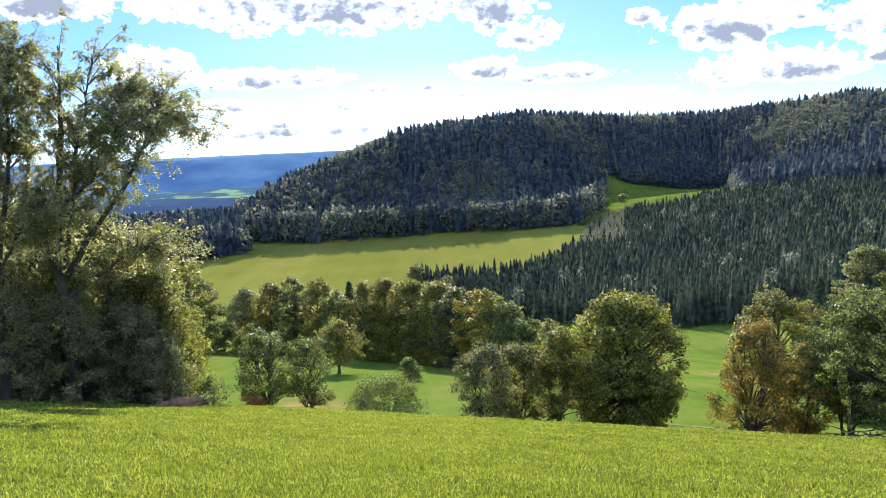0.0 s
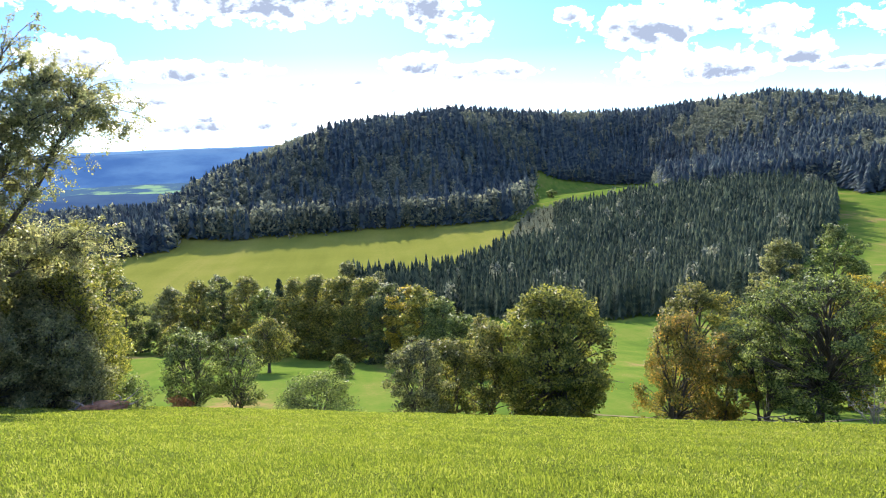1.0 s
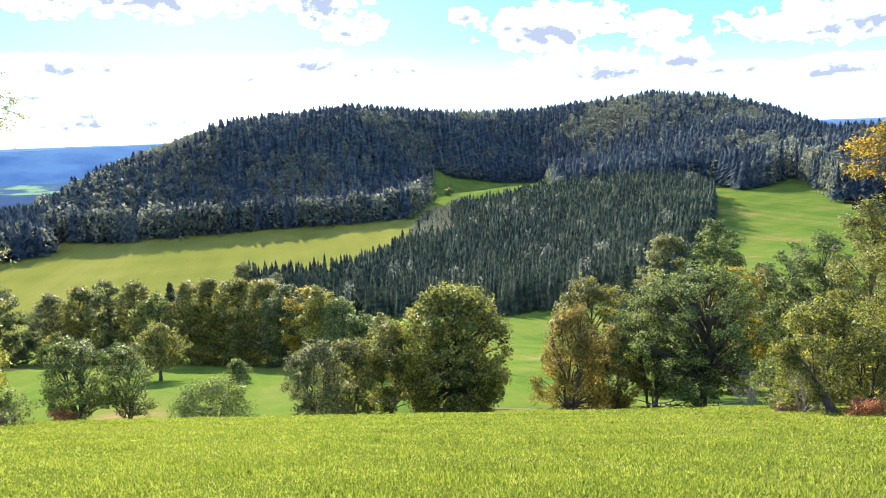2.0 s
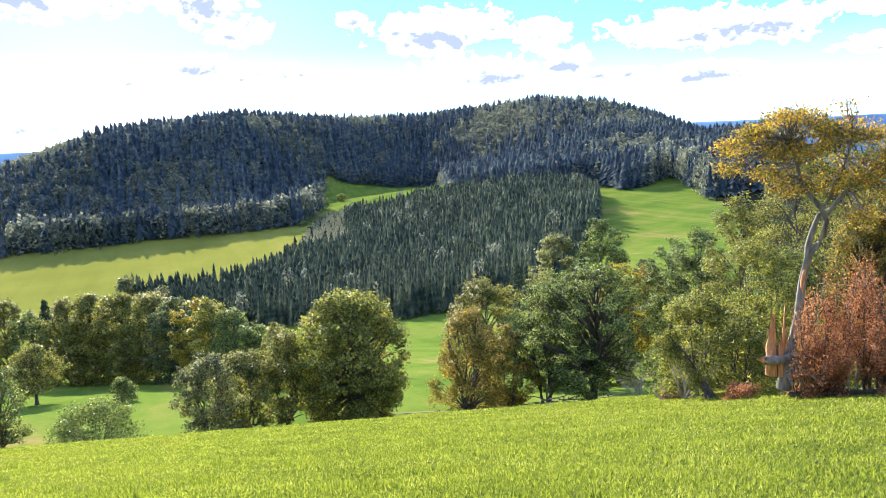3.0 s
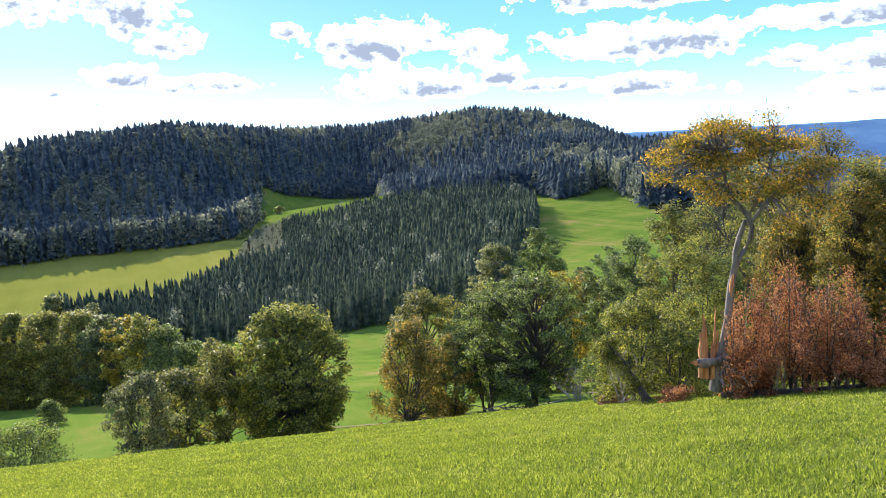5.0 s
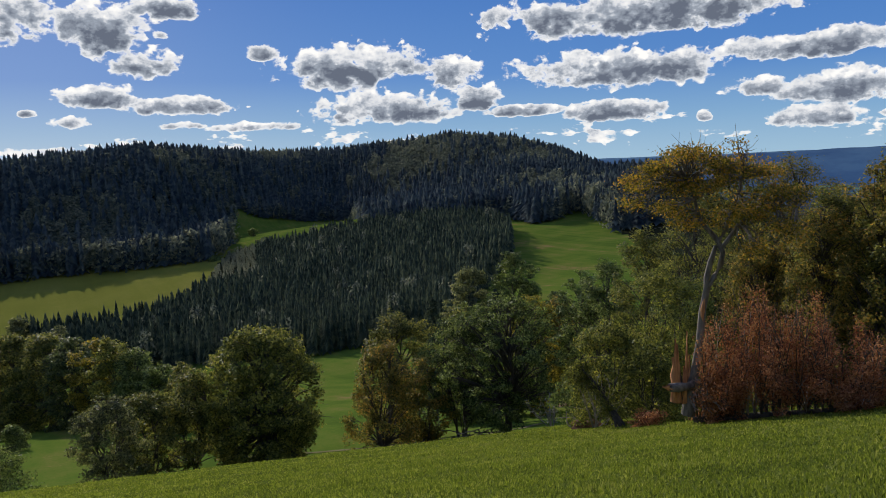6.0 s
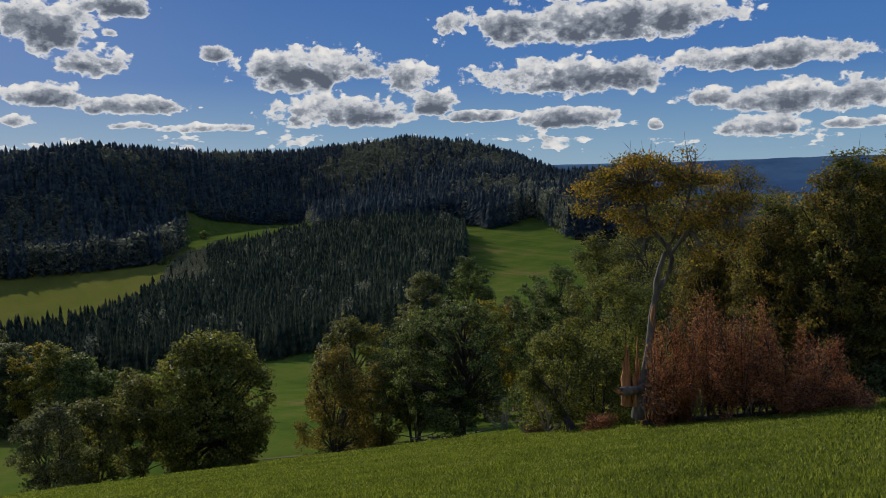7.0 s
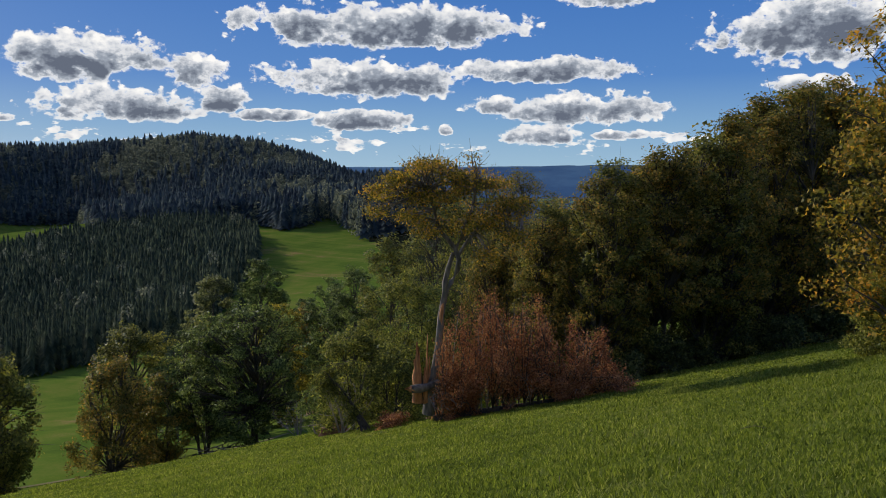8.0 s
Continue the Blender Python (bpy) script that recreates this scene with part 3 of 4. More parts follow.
make_tall_tree(12, -31.6, 45, [
    (0.32, 0.0, -31.6, -17, -31.5, -9, -31.2, -3, -30.6, 2, -30.0, 6, -29.4, 9.6),
    (0.15, 1.5, -31.4, -8, -30.2, -3, -29.6, 1, -29.2, 4.5, -28.9, 7.4),
    (0.15, -1.5, -31.6, -7, -32.6, -2, -33.4, 3, -33.8, 8),
    (0.13, 0.5, -31.2, -5, -30.4, 0, -31.6, 5, -31.8, 9.5),
    (0.10, -2.0, -31.4, -8, -30.0, -5, -28.6, -3.6, -27.6, -3.4)], 60000, "tall grey-green broadleaf tree with fine hanging twigs")
for k, (az, d, top, spread, leaf) in enumerate([(-32.0, 51, 0.5, 4.4, "willow"), (-29.0, 52, -1.8, 4.0, "willow"), (-25.8, 51, -2.8, 3.8, "yellow"), (-23.4, 50, -4.4, 3.0, "willow"), (-21.6, 49, -6.6, 2.2, "yellow")]):
    tree("broadleaf_tree", "dense grey-green tree at the meadow edge", az, d, *grow(13 + k, rise(az, d, top), spread, 240, 2.2, 0.19, "wall", 0.02, 3, 0.2, 0.7, 0.3, twigs=1, limit=30000), leaf)
for k, (az, d, top, spread) in enumerate([(-27.6, 46.5, -8.6, 2.8), (-31.6, 46, -7.5, 3.0), (-23.6, 47, -9.6, 2.4), (-21.9, 46.5, -11.6, 1.7)]):
    tree("undergrowth_tree", "dense grey-green young tree under the tall ones", az, d, *grow(140 + k, rise(az, d, top), spread, 110, 2.0, 0.17, "wall", 0.0, 4, 0.1, 0.55, 0.3, twigs=1, limit=20000), "willow")
tree("broadleaf_tree", "yellow-green tree behind the tall ones", -20.4, 58, *grow(16, rise(-20.4, 58, -4.6), 2.6, 60, 1.3, 0.18, "oval", 0.05, 2, 0.18), "yellow")
# --- the slope below
tree("round_tree", "large round olive-green tree with golden top", 13.8, 62, *grow(21, rise(13.8, 62, -11.4), 4.7, 300, 3.4, 0.27, "round", 0.0, 1, 0.4, 0.95, limit=42000, uneven=0.35), "yellow")
tree("broadleaf_tree", "olive tree with bare inner limbs beside the round tree", 8.6, 62, *grow(22, rise(8.6, 62, -14.0), 2.9, 60, 1.7, 0.22, "dome", 0.02, 3, 0.2), "beech")
tree("broadleaf_tree", "olive tree with bare inner limbs beside the round tree", 5.6, 60, *grow(29, rise(5.6, 60, -15.2), 2.6, 50, 1.5, 0.22, "dome", 0.02, 3, 0.16), "beech")
tree("pale_bush", "silvery green bush with a few orange leaves", 2.7, 58, *grow(23, rise(2.7, 58, -15.0), 2.7, 120, 1.7, 0.19, "dome", 0.0, 5, 0.13, 0.6), "silver", category="bush")
tree("young_tree", "fresh green many-stemmed young tree", -14.2, 69, *grow(24, rise(-14.2, 69, -12.7), 2.7, 120, 1.5, 0.2, "round", 0.10, 5, 0.16, 0.6), "lime")
tree("young_tree", "fresh green many-stemmed young tree", -11.0, 69, *grow(25, rise(-11, 69, -13.7), 2.2, 90, 1.3, 0.2, "round", 0.12, 4, 0.15, 0.55), "lime")
tree("young_tree", "olive young tree with a single dark trunk", -8.6, 118, *grow(26, rise(-8.6, 118, -12.8), 3.4, 90, 1.9, 0.32, "round", 0.2, 1, 0.26, 0.95), "beech")
tree("low_bush", "low spreading bush at the meadow edge", -5.2, 56, *grow(27, rise(-5.2, 56, -17.2), 3.1, 110, 1.1, 0.17, "dome", 0.0, 7, 0.06), "lime", category="bush")
tree("round_bush", "small round green bush on the slope", -3.1, 108, *grow(28, rise(-3.1, 108, -16.0), 1.8, 60, 2.6, 0.24, "dome", 0.0, 4, 0.07, 0.55, uneven=0.5), "lime", category="bush")
tree("withered_bush", "small rust-brown withered bush", -15.4, 67, *grow(30, 1.5, 1.1, 16, 1.4, 0.2, "dome", 0.0, 4, 0.04), "rust", category="bush")
tree("orange_tree", "tree of many stems, its leaves turning orange", 22.9, 60, *grow(31, rise(22.9, 60, -13.0), 3.3, 130, 1.35, 0.2, "dome", 0.0, 6, 0.2, 0.6, 0.5), "orange")
tree("orange_tree", "smaller tree with leaves turning orange", 26.2, 62, *grow(35, rise(26.2, 62, -14.6), 2.0, 40, 1.5, 0.22, "oval", 0.02, 3, 0.14), "orange")
tree("broadleaf_tree", "olive tree behind the orange one", 24.2, 70, *grow(32, rise(24.2, 70, -10.9), 3.6, 70, 2.0, 0.24, "oval", 0.05, 1, 0.25), "beech")
tree("oak", "spreading green oak with a dark forked trunk", 32.6, 61, *grow(33, rise(32.6, 61, -9.9), 4.9, 210, 1.7, 0.22, "round", 0.14, 1, 0.34, 0.72, limit=28000), "lime")
tree("broadleaf_tree", "dense green tree beside the oak", 29.0, 64, *grow(34, rise(29, 64, -11.6), 3.3, 80, 1.7, 0.22, "round", 0.2, 3, 0.2, 0.8), "lime")

# --- the row of trees across the slope, and single ones further off
def plant(seed, rows, clusters=110):
    """Trees on the slope: bearing, distance, height of the top in degrees, spread, leaf, shape, words."""
    for i, (az, d, top, spread, leaf, shape, words) in enumerate(rows):
        tree("broadleaf_tree", words, az, d, *grow(seed + i, rise(az, d, top), spread, clusters if d < 230 else 60, 2.3, (0.0018 if d < 70 else 0.0027) * d + 0.05, shape, 0.0 if d > 90 else 0.06, 1, 0.02 * spread + 0.15, twigs=0 if d > 100 else 1), leaf)


plant(100, [
    (-15.3, 206, -9.8, 6.0, "silver", "wall", "grey-green tree at the end of the hedgerow"), (-13.4, 200, -9.5, 6.0, "beech", "wall", "olive tree in the hedgerow"),
    (-11.7, 190, -9.3, 4.6, "dark", "wall", "slender dark green tree in the hedgerow"), (-9.9, 182, -9.4, 5.2, "beech", "wall", "olive tree in the hedgerow"),
    (-8.4, 172, -10.5, 4.0, "lime", "wall", "fresh green tree in the hedgerow"), (-6.3, 168, -10.0, 5.4, "beech", "wall", "broad olive tree in the hedgerow"),
    (-4.7, 163, -9.8, 6.2, "beech", "wall", "broad olive tree in the hedgerow"), (-2.7, 158, -9.9, 6.4, "beech", "wall", "broad olive tree in the hedgerow"),
    (-0.8, 150, -10.1, 6.0, "beech", "wall", "broad olive tree in the hedgerow"), (0.9, 142, -10.8, 5.2, "dark", "wall", "dark green tree in the hedgerow")], 190)
plant(120, [
    (2.3, 135, -10.9, 4.0, "gold", "wall", "golden tree in the hedgerow"), (3.5, 130, -11.1, 4.2, "yellow", "wall", "yellow-green tree in the hedgerow"),
    (5.0, 124, -12.0, 4.4, "lime", "wall", "fresh green tree in the hedgerow"), (6.4, 119, -13.1, 3.2, "lime", "dome", "fresh green tree in the hedgerow"),
    (-15.0, 184, -12.4, 4.4, "beech", "dome", "rounded olive tree by the hedgerow"), (-18.5, 190, -8.5, 6.4, "dark", "wall", "dark dense tree on the slope"),
    (-22.5, 150, -7.5, 6.5, "dark", "wall", "dark dense tree on the slope"), (8.0, 112, -13.6, 3.4, "beech", "dome", "olive tree in the hedgerow")])
plant(140, [
    (29.4, 84, -11.0, 3.4, "yellow", "round", "yellow-green tree on the slope"), (34.6, 86, -10.0, 3.6, "gold", "round", "golden tree on the slope"),
    (36.6, 104, -10.3, 3.6, "orange", "oval", "turning tree on the slope"), (38.6, 96, -8.4, 3.7, "lime", "wall", "green tree on the slope"),
    (40.6, 84, -7.3, 4.0, "lime", "wall", "tall green tree on the slope"), (43.4, 74, -5.0, 4.1, "beech", "wall", "tall olive tree on the slope"),
    (46.8, 66, -2.4, 4.0, "beech", "wall", "tall olive tree on the slope"), (50.8, 58, -0.6, 3.7, "beech", "wall", "tall olive tree on the slope"),
    (53.6, 55, 0.0, 3.8, "orange", "wall", "tall turning tree on the slope"), (48.6, 72, -1.4, 3.7, "beech", "wall", "tall olive tree on the slope")], 140)
plant(160, [
    (29.9, 235, -7.7, 7.6, "silver", "round", "pale round tree beside the plantation"), (33.4, 225, -6.7, 7.0, "lime", "oval", "green tree below the upper meadow"),
    (36.8, 160, -9.8, 4.0, "lime", "round", "green tree below the upper meadow"), (39.5, 130, -11.5, 4.6, "lime", "dome", "fresh green tree in the hollow"),
    (-2.2, 446, -8.9, 7.5, "silver", "dome", "grey-green tree at the tip of the plantation"), (0.2, 408, -9.9, 5.0, "silver", "dome", "grey-green tree at the tip of the plantation")])

# --- beech wood along the meadow's upper side: four trees, set out many times
BEECHES = [grow(60 + k, 14.0, 2.7 + 0.3 * (k % 2), 170, 1.5, 0.20, "wall", (0.22, 0.10, 0.3, 0.05)[k], 1 + k % 2, 0.2, 0.6, 0.15, open_=0.2, twigs=1, limit=15000) for k in range(4)]
BACK_BEECHES = [grow(66 + k, 14.0, 3.3, 90, 0.8, 0.34, "oval", 0.3, 1, 0.2, 0.9, open_=0.2, twigs=0, limit=8000) for k in range(2)]
TALL_AZ, TALL_H = [49, 56, 58, 62, 66, 70, 80, 86], [9.4, 10.8, 11.2, 12.2, 13.8, 15.8, 19.8, 20.5]


def make_beech_wood():
    rng = np.random.default_rng(9)
    kinds = [(*w, leaf) for w, leaf in zip(BEECHES + BACK_BEECHES, ("orange", "beech", "orange", "orange", "orange", "orange"))]
    first = {}
    for row in range(4):
        for az in np.arange(50.5 + 0.6 * row, 88, 2.05 if row < 2 else 2.9):
            a = az + rng.uniform(-0.7, 0.7)
            d = float(np.interp(a, EDGE_AZ, EDGE_D)) + 5.0 * row + rng.uniform(-1.2, 1.2) + 1.0
            h = float(np.interp(a, TALL_AZ, TALL_H)) * rng.uniform(0.90, 1.04) * (1 + 0.05 * row)
            k = int(rng.integers(0, 4)) if row < 2 else 4 + int(rng.integers(0, 2))
            if k not in first:
                first[k] = tree("beech", "slender beech with turning leaves at the wood's edge", a, d, kinds[k][0], kinds[k][1], kinds[k][2], group="beeches of the wood")
                first[k].scale = (h / 14,) * 3
                continue
            p = ground_at(a, d)
            q = copy_thing(first[k], pose(p.x, p.y, p.z, 0, 0, rng.uniform(0, 360)))
            q.scale = (h / 14,) * 3


make_beech_wood()
for k, (az, d, high, spread) in enumerate([(74.5, 50, 2.6, 1.8), (72.6, 46, 2.0, 1.5), (61.5, 38.5, 1.6, 1.3), (66.5, 43, 1.7, 1.4), (64.0, 41.5, 2.4, 1.7), (68.9, 45.5, 2.2, 1.6), (58.8, 40, 2.6, 1.8), (56.2, 41.5, 3.0, 1.9), (70.6, 49, 2.8, 2.0), (77.0, 58, 3.0, 2.2)]):
    tree("undergrowth_bush", "dark green bush at the foot of the wood", az, d, *grow(740 + k, high, spread, 36, 1.8, 0.17, "dome", 0.0, 4, 0.05, limit=7000), "dark", category="bush")
tree("turning_tree", "tree with orange and yellow autumn leaves on the meadow", 81.8, 27, *grow(41, 12.0, 3.6, 190, 2.8, 0.17, "wall", 0.02, 2, 0.16, 0.7), "turning")
tree("golden_bush", "golden bush beside the autumn tree", 79.2, 29, *grow(42, 3.0, 1.5, 30, 1.8, 0.11, "dome", 0.0, 4, 0.05), "yellow", category="bush")

# --- yellow shrubs round the broken tree
for az, d, el, spread, leaf, words in [(40.6, 39, -11.6, 2.2, "yellow", "yellow-green shrub below the broken tree"), (43.6, 37, -13.4, 1.6, "yellow", "yellow-green shrub below the broken tree"),
                                       (44.4, 42, -7.8, 2.6, "yellow", "yellow-green tree with layered branches"), (46.6, 45, -9.0, 2.2, "lime", "green shrub behind the broken trunk"), (38.6, 41, -15.0, 1.4, "lime", "green shrub with bare twigs at the meadow edge")]:
    tree("shrub", words, az, d, *grow(int(az * 7), rise(az, d, el), spread, 60, 1.2, 0.15, "oval" if d > 40 else "dome", 0.02, 4, 0.08), leaf, category="shrub")


# --- the broken beech, its stump splinters and the fallen crown
def make_broken_beech():
    rng = np.random.default_rng(31)
    D = 31.0
    S = lambda az, el, d: sight(az + 0.5, el, d)
    base = ground_at(46.9, D)
    o = np.array(base)
    e = new("broken_beech")
    e.matrix_basis = pose(*base)
    P = lambda az, el, d=D: S(az, el, d) - o
    main = [P(46.0, -18.6), P(46.2, -16.6), P(46.55, -15.2), P(46.8, -13.6), P(46.9, -12.4), P(47.0, -11.2), P(47.3, -9.7), P(47.8, -8.75), P(48.25, -7.9), P(48.4, -7.0), P(48.0, -6.0)]
    wood_ = [tube(main, [0.29, 0.23, 0.175, 0.155, 0.15, 0.14, 0.125, 0.115, 0.11, 0.10, 0.09], 12)]
    split = [P(47.25, -9.9), P(47.3, -8.8), P(47.55, -7.7), P(47.95, -6.5)]
    wood_.append(tube(split, [0.09, 0.115, 0.105, 0.08], 8))
    twin = [P(48.1, -6.2), P(47.6, -5.6), P(46.9, -4.8), P(46.65, -4.0), P(46.5, -3.2), P(46.0, -1.8)]
    wood_.append(tube(twin, [0.10, 0.095, 0.085, 0.07, 0.055, 0.025], 8))
    right = [P(48.1, -6.2), P(48.6, -5.4), P(48.8, -4.4), P(49.5, -2.8), P(49.7, -1.6)]
    wood_.append(tube(right, [0.10, 0.085, 0.07, 0.05, 0.025], 8))
    limb = [P(48.4, -6.6), P(49.5, -4.9), P(50.5, -4.15), P(51.9, -3.8), P(53.2, -3.6)]
    wood_.append(tube(limb, [0.08, 0.07, 0.06, 0.045, 0.02], 7))
    forks = [twin[3], twin[4], twin[5], right[2], right[3], right[4], limb[1], limb[2], limb[3], limb[4]]
    tips = []
    lobes = [(42.3, -1.9, 0.9, 0.7, 14), (43.7, -0.9, 1.1, 0.7, 18), (46.2, 0.1, 1.7, 0.5, 26), (44.9, -2.2, 1.5, 0.6, 16), (49.1, -1.5, 1.7, 0.9, 26), (51.2, -1.2, 0.9, 0.5, 10), (52.7, -2.8, 1.5, 0.8, 20), (52.8, -5.4, 1.3, 0.9, 16),
             (47.0, -2.4, 1.2, 0.6, 12), (47.9, -0.7, 1.5, 0.6, 14), (45.0, -3.9, 1.4, 0.7, 14), (48.6, -4.4, 1.4, 0.8, 12), (51.6, -3.4, 1.6, 0.8, 14), (46.0, -5.0, 0.7, 0.5, 8), (42.2, -3.3, 0.8, 0.4, 6), (50.6, -4.2, 1.3, 0.7, 14), (50.4, -6.8, 1.2, 0.9, 8)]
    for a0, e0, wa, we, count in lobes:
        for k in range(count):
            u = rng.normal(size=3)
            u *= rng.uniform(0.3, 1.0) / np.linalg.norm(u)
            tips.append(S(a0 + wa * u[0], e0 + we * u[2], D + 2.2 * u[1]) - o)
    for k in range(20):
        tips.append(S(rng.uniform(43, 53), rng.uniform(-4.5, -0.3), D + rng.uniform(-2, 2)) - o)
    for k in range(8):
        tips.append(P(49.7 + rng.normal(0, 0.2), rng.uniform(-0.4, 1.3)))
    tips = np.array(tips)
    for q in tips:
        f = min(forks, key=lambda w: np.linalg.norm(w - q))
        b = curve_between(f, q, rng.normal(0, 0.18, 3) + np.array([0, 0, 0.15]), 5)
        wood_.append(tube(b, [0.045, 0.035, 0.025, 0.015, 0.008], 5))
        for _ in range(3):
            wood_.append(tube(curve_between(b[3], q + rng.normal(0, 0.35, 3), rng.normal(0, 0.05, 3), 3), [0.014, 0.009, 0.004], 3))
    for az, el in [(49.2, 1.3), (47.5, 0.9), (43.3, -2.0)]:
        wood_.append(tube(curve_between(P(48.6, -1.8), P(az, el), rng.normal(0, 0.1, 3), 4), [0.02, 0.014, 0.01, 0.005], 4))
    part("trunk", mesh_of("trunk", *join(wood_), [BARK_PALE], None, True), e, "pale twisted trunk with torn bark")
    n = 19000
    which = rng.integers(0, len(tips) - 6, n)
    dd = rng.normal(0, 0.20, (n, 3)) * np.array([1.4, 1.4, 0.55])
    pos = tips[which] + dd
    part("crown", mesh_of("crown", *leaves(pos, dd + np.array([0, 0, 0.3]), 0.09, rng), [LEAF["turning"]]), e, "thin flat crown of golden leaves")
    v, f = tube(np.array([P(47.06, -12.0, D - 0.12), P(47.0, -11.6, D - 0.14), P(47.04, -11.1, D - 0.15), P(47.1, -10.6, D - 0.13), P(47.18, -10.25, D - 0.1)]), [0.01, 0.06, 0.085, 0.06, 0.01], 8)
    part("bark_scar", mesh_of("bark_scar", v, f, [WOOD_RAW], None, True), e, "oval scar of raw orange wood")
    # splinters where half of the trunk tore away
    for k, top in enumerate((-14.6, -13.3, -13.7, -15.6, -16.2, -15.2, -12.7, -14.4)):
        a = 44.95 + 0.16 * k
        dz = D - 0.40 + 0.05 * k + (0.12 if k in (3, 4) else 0.0)
        pth = curve_between(P(a, -17.8, dz), P(a + rng.uniform(-0.12, 0.08), top, dz), rng.normal(0, 0.02, 3), 6)
        w = 0.5 if k > 5 else 0.85
        v, f = tube(pth, [0.15 * w, 0.145 * w, 0.13 * w, 0.11 * w, 0.07 * w, 0.012], 7)
        v = v + rng.normal(0, 0.02, v.shape)
        # the darkness of the stump's hollow is put into the middle two's bark colour
        part("splinter", mesh_of("splinter", v, f, [BARK if k in (3, 4) else WOOD_RAW]), e, "torn raw wood splinter")
    v, f = tube([P(44.6, -16.8, D - 0.9), P(45.2, -16.75, D - 0.7), P(46.0, -16.6, D - 0.4), P(46.6, -16.3, D)], [0.13, 0.19, 0.16, 0.22], 9)
    v = v + rng.normal(0, 0.022, v.shape)
    part("torn_limb", mesh_of("torn_limb", v, f, [BARK_PALE], None, True), e, "broken limb with raw end")
    v, f = tube([P(44.2, -16.75, D - 1.0), P(44.62, -16.8, D - 0.9), P(44.9, -16.8, D - 0.8)], [0.02, 0.11, 0.14], 9)
    v = v + rng.normal(0, 0.02, v.shape)
    part("raw_end", mesh_of("raw_end", v, f, [WOOD_RAW], None, True), e, "raw orange broken wood")
    for k in range(8):
        part("hanging_root", mesh_of("hanging_root", *tube(curve_between(P(46.3, -16.6), P(46.5 + 0.3 * k, -18.4 + 0.1 * (k % 4), D - 0.9), rng.normal(0, 0.25, 3), 5), [0.06, 0.05, 0.035, 0.025, 0.01], 5), [TWIG_GREY], None, True), e, "bleached hanging root")
    return tagged(e, "broken beech with twisted pale trunk and golden crown", "tree")


make_broken_beech()


def make_fallen_crown():
    rng = np.random.default_rng(47)
    D = 30.0
    base = ground_at(53, D)
    o = np.array(base)
    e = new("fallen_crown")
    e.matrix_basis = pose(*base)
    lie = [np.array(ground_at(a, D + 1.5 - 0.02 * (a - 47))) - o + np.array([0, 0, 0.10]) for a in (46.9, 49, 51.5, 54, 57, 60)]
    wood_ = [tube(lie, [0.2, 0.17, 0.14, 0.11, 0.08, 0.04], 8)]
    top = lambda a: np.interp(a, [46.8, 47.8, 49.6, 51.3, 52.5, 54.6, 56.3, 58.7, 62.3], [-14.5, -12.8, -11.0, -9.4, -11.2, -9.9, -12.2, -12.9, -15.4])
    along_stem = [curve_between(a, b, (0, 0, 0), 7) for a, b in zip(lie[:-1], lie[1:])]
    along_stem = np.concatenate(along_stem)
    tips = []
    for k in range(210):
        a = 47 + 15.2 * rng.beta(1.0, 1.25)
        d = D + rng.uniform(-1.4, 2.6)
        lo = math.degrees(math.atan((ground_at(a, d).z - EYE) / d))
        tips.append(sight(a, lo + (top(a) + rng.normal(0, 0.8) - lo) * rng.beta(1.5, 0.8), d) - o)
    pale, sprays = [], []
    for q in tips:
        f = along_stem[int(np.argmin(np.linalg.norm((along_stem - q)[:, :2], axis=1) + rng.uniform(0, 1.6, len(along_stem))))]
        b = curve_between(f, q, rng.normal(0, 0.2, 3) + np.array([0, 0, 0.25]), 5)
        g = rng.uniform(0.018, 0.045)
        sprays.append((b[2], q))
        sprays.append((b[0], b[3]))
        (pale if rng.uniform() < 0.22 else wood_).append(tube(b, np.linspace(g, 0.007, 5), 4))
        for _ in range(3):
            wood_.append(tube(curve_between(b[3], q + rng.normal(0, 0.35, 3) + np.array([0, 0, 0.15]), rng.normal(0, 0.05, 3), 3), [0.012, 0.008, 0.004], 3))
    part("branch_tangle", mesh_of("branch_tangle", *join(wood_), [BARK], None, True), e)
    for v, f in pale:
        part("bleached_branch", mesh_of("bleached_branch", v, f, [TWIG_GREY], None, True), e, "bare bleached branch")
    n = 50000
    sp = np.array(sprays)
    odds = rng.uniform(0, 1, len(sp)) ** 2
    pick, along = rng.choice(len(sp), n, p=odds / odds.sum()), rng.uniform(0.3, 1.12, n)[:, None]
    dd = rng.normal(0, 0.14, (n, 3))
    pos = sp[pick, 0] * (1 - along) + sp[pick, 1] * along + dd
    gz = land(pos[:, 0] + o[0], pos[:, 1] + o[1]) - o[2]
    pos[:, 2] = np.maximum(pos[:, 2], gz + 0.03)
    part("withered_leaves", mesh_of("withered_leaves", *leaves(pos, dd + np.array([0, 0, 0.4]), 0.085, rng, 0.5, 0.6), [LEAF["rust"]]), e, "withered rust-red leaves")
    return tagged(e, "fallen tree crown with withered rust-red leaves on the grass", "fallen tree")


make_fallen_crown()


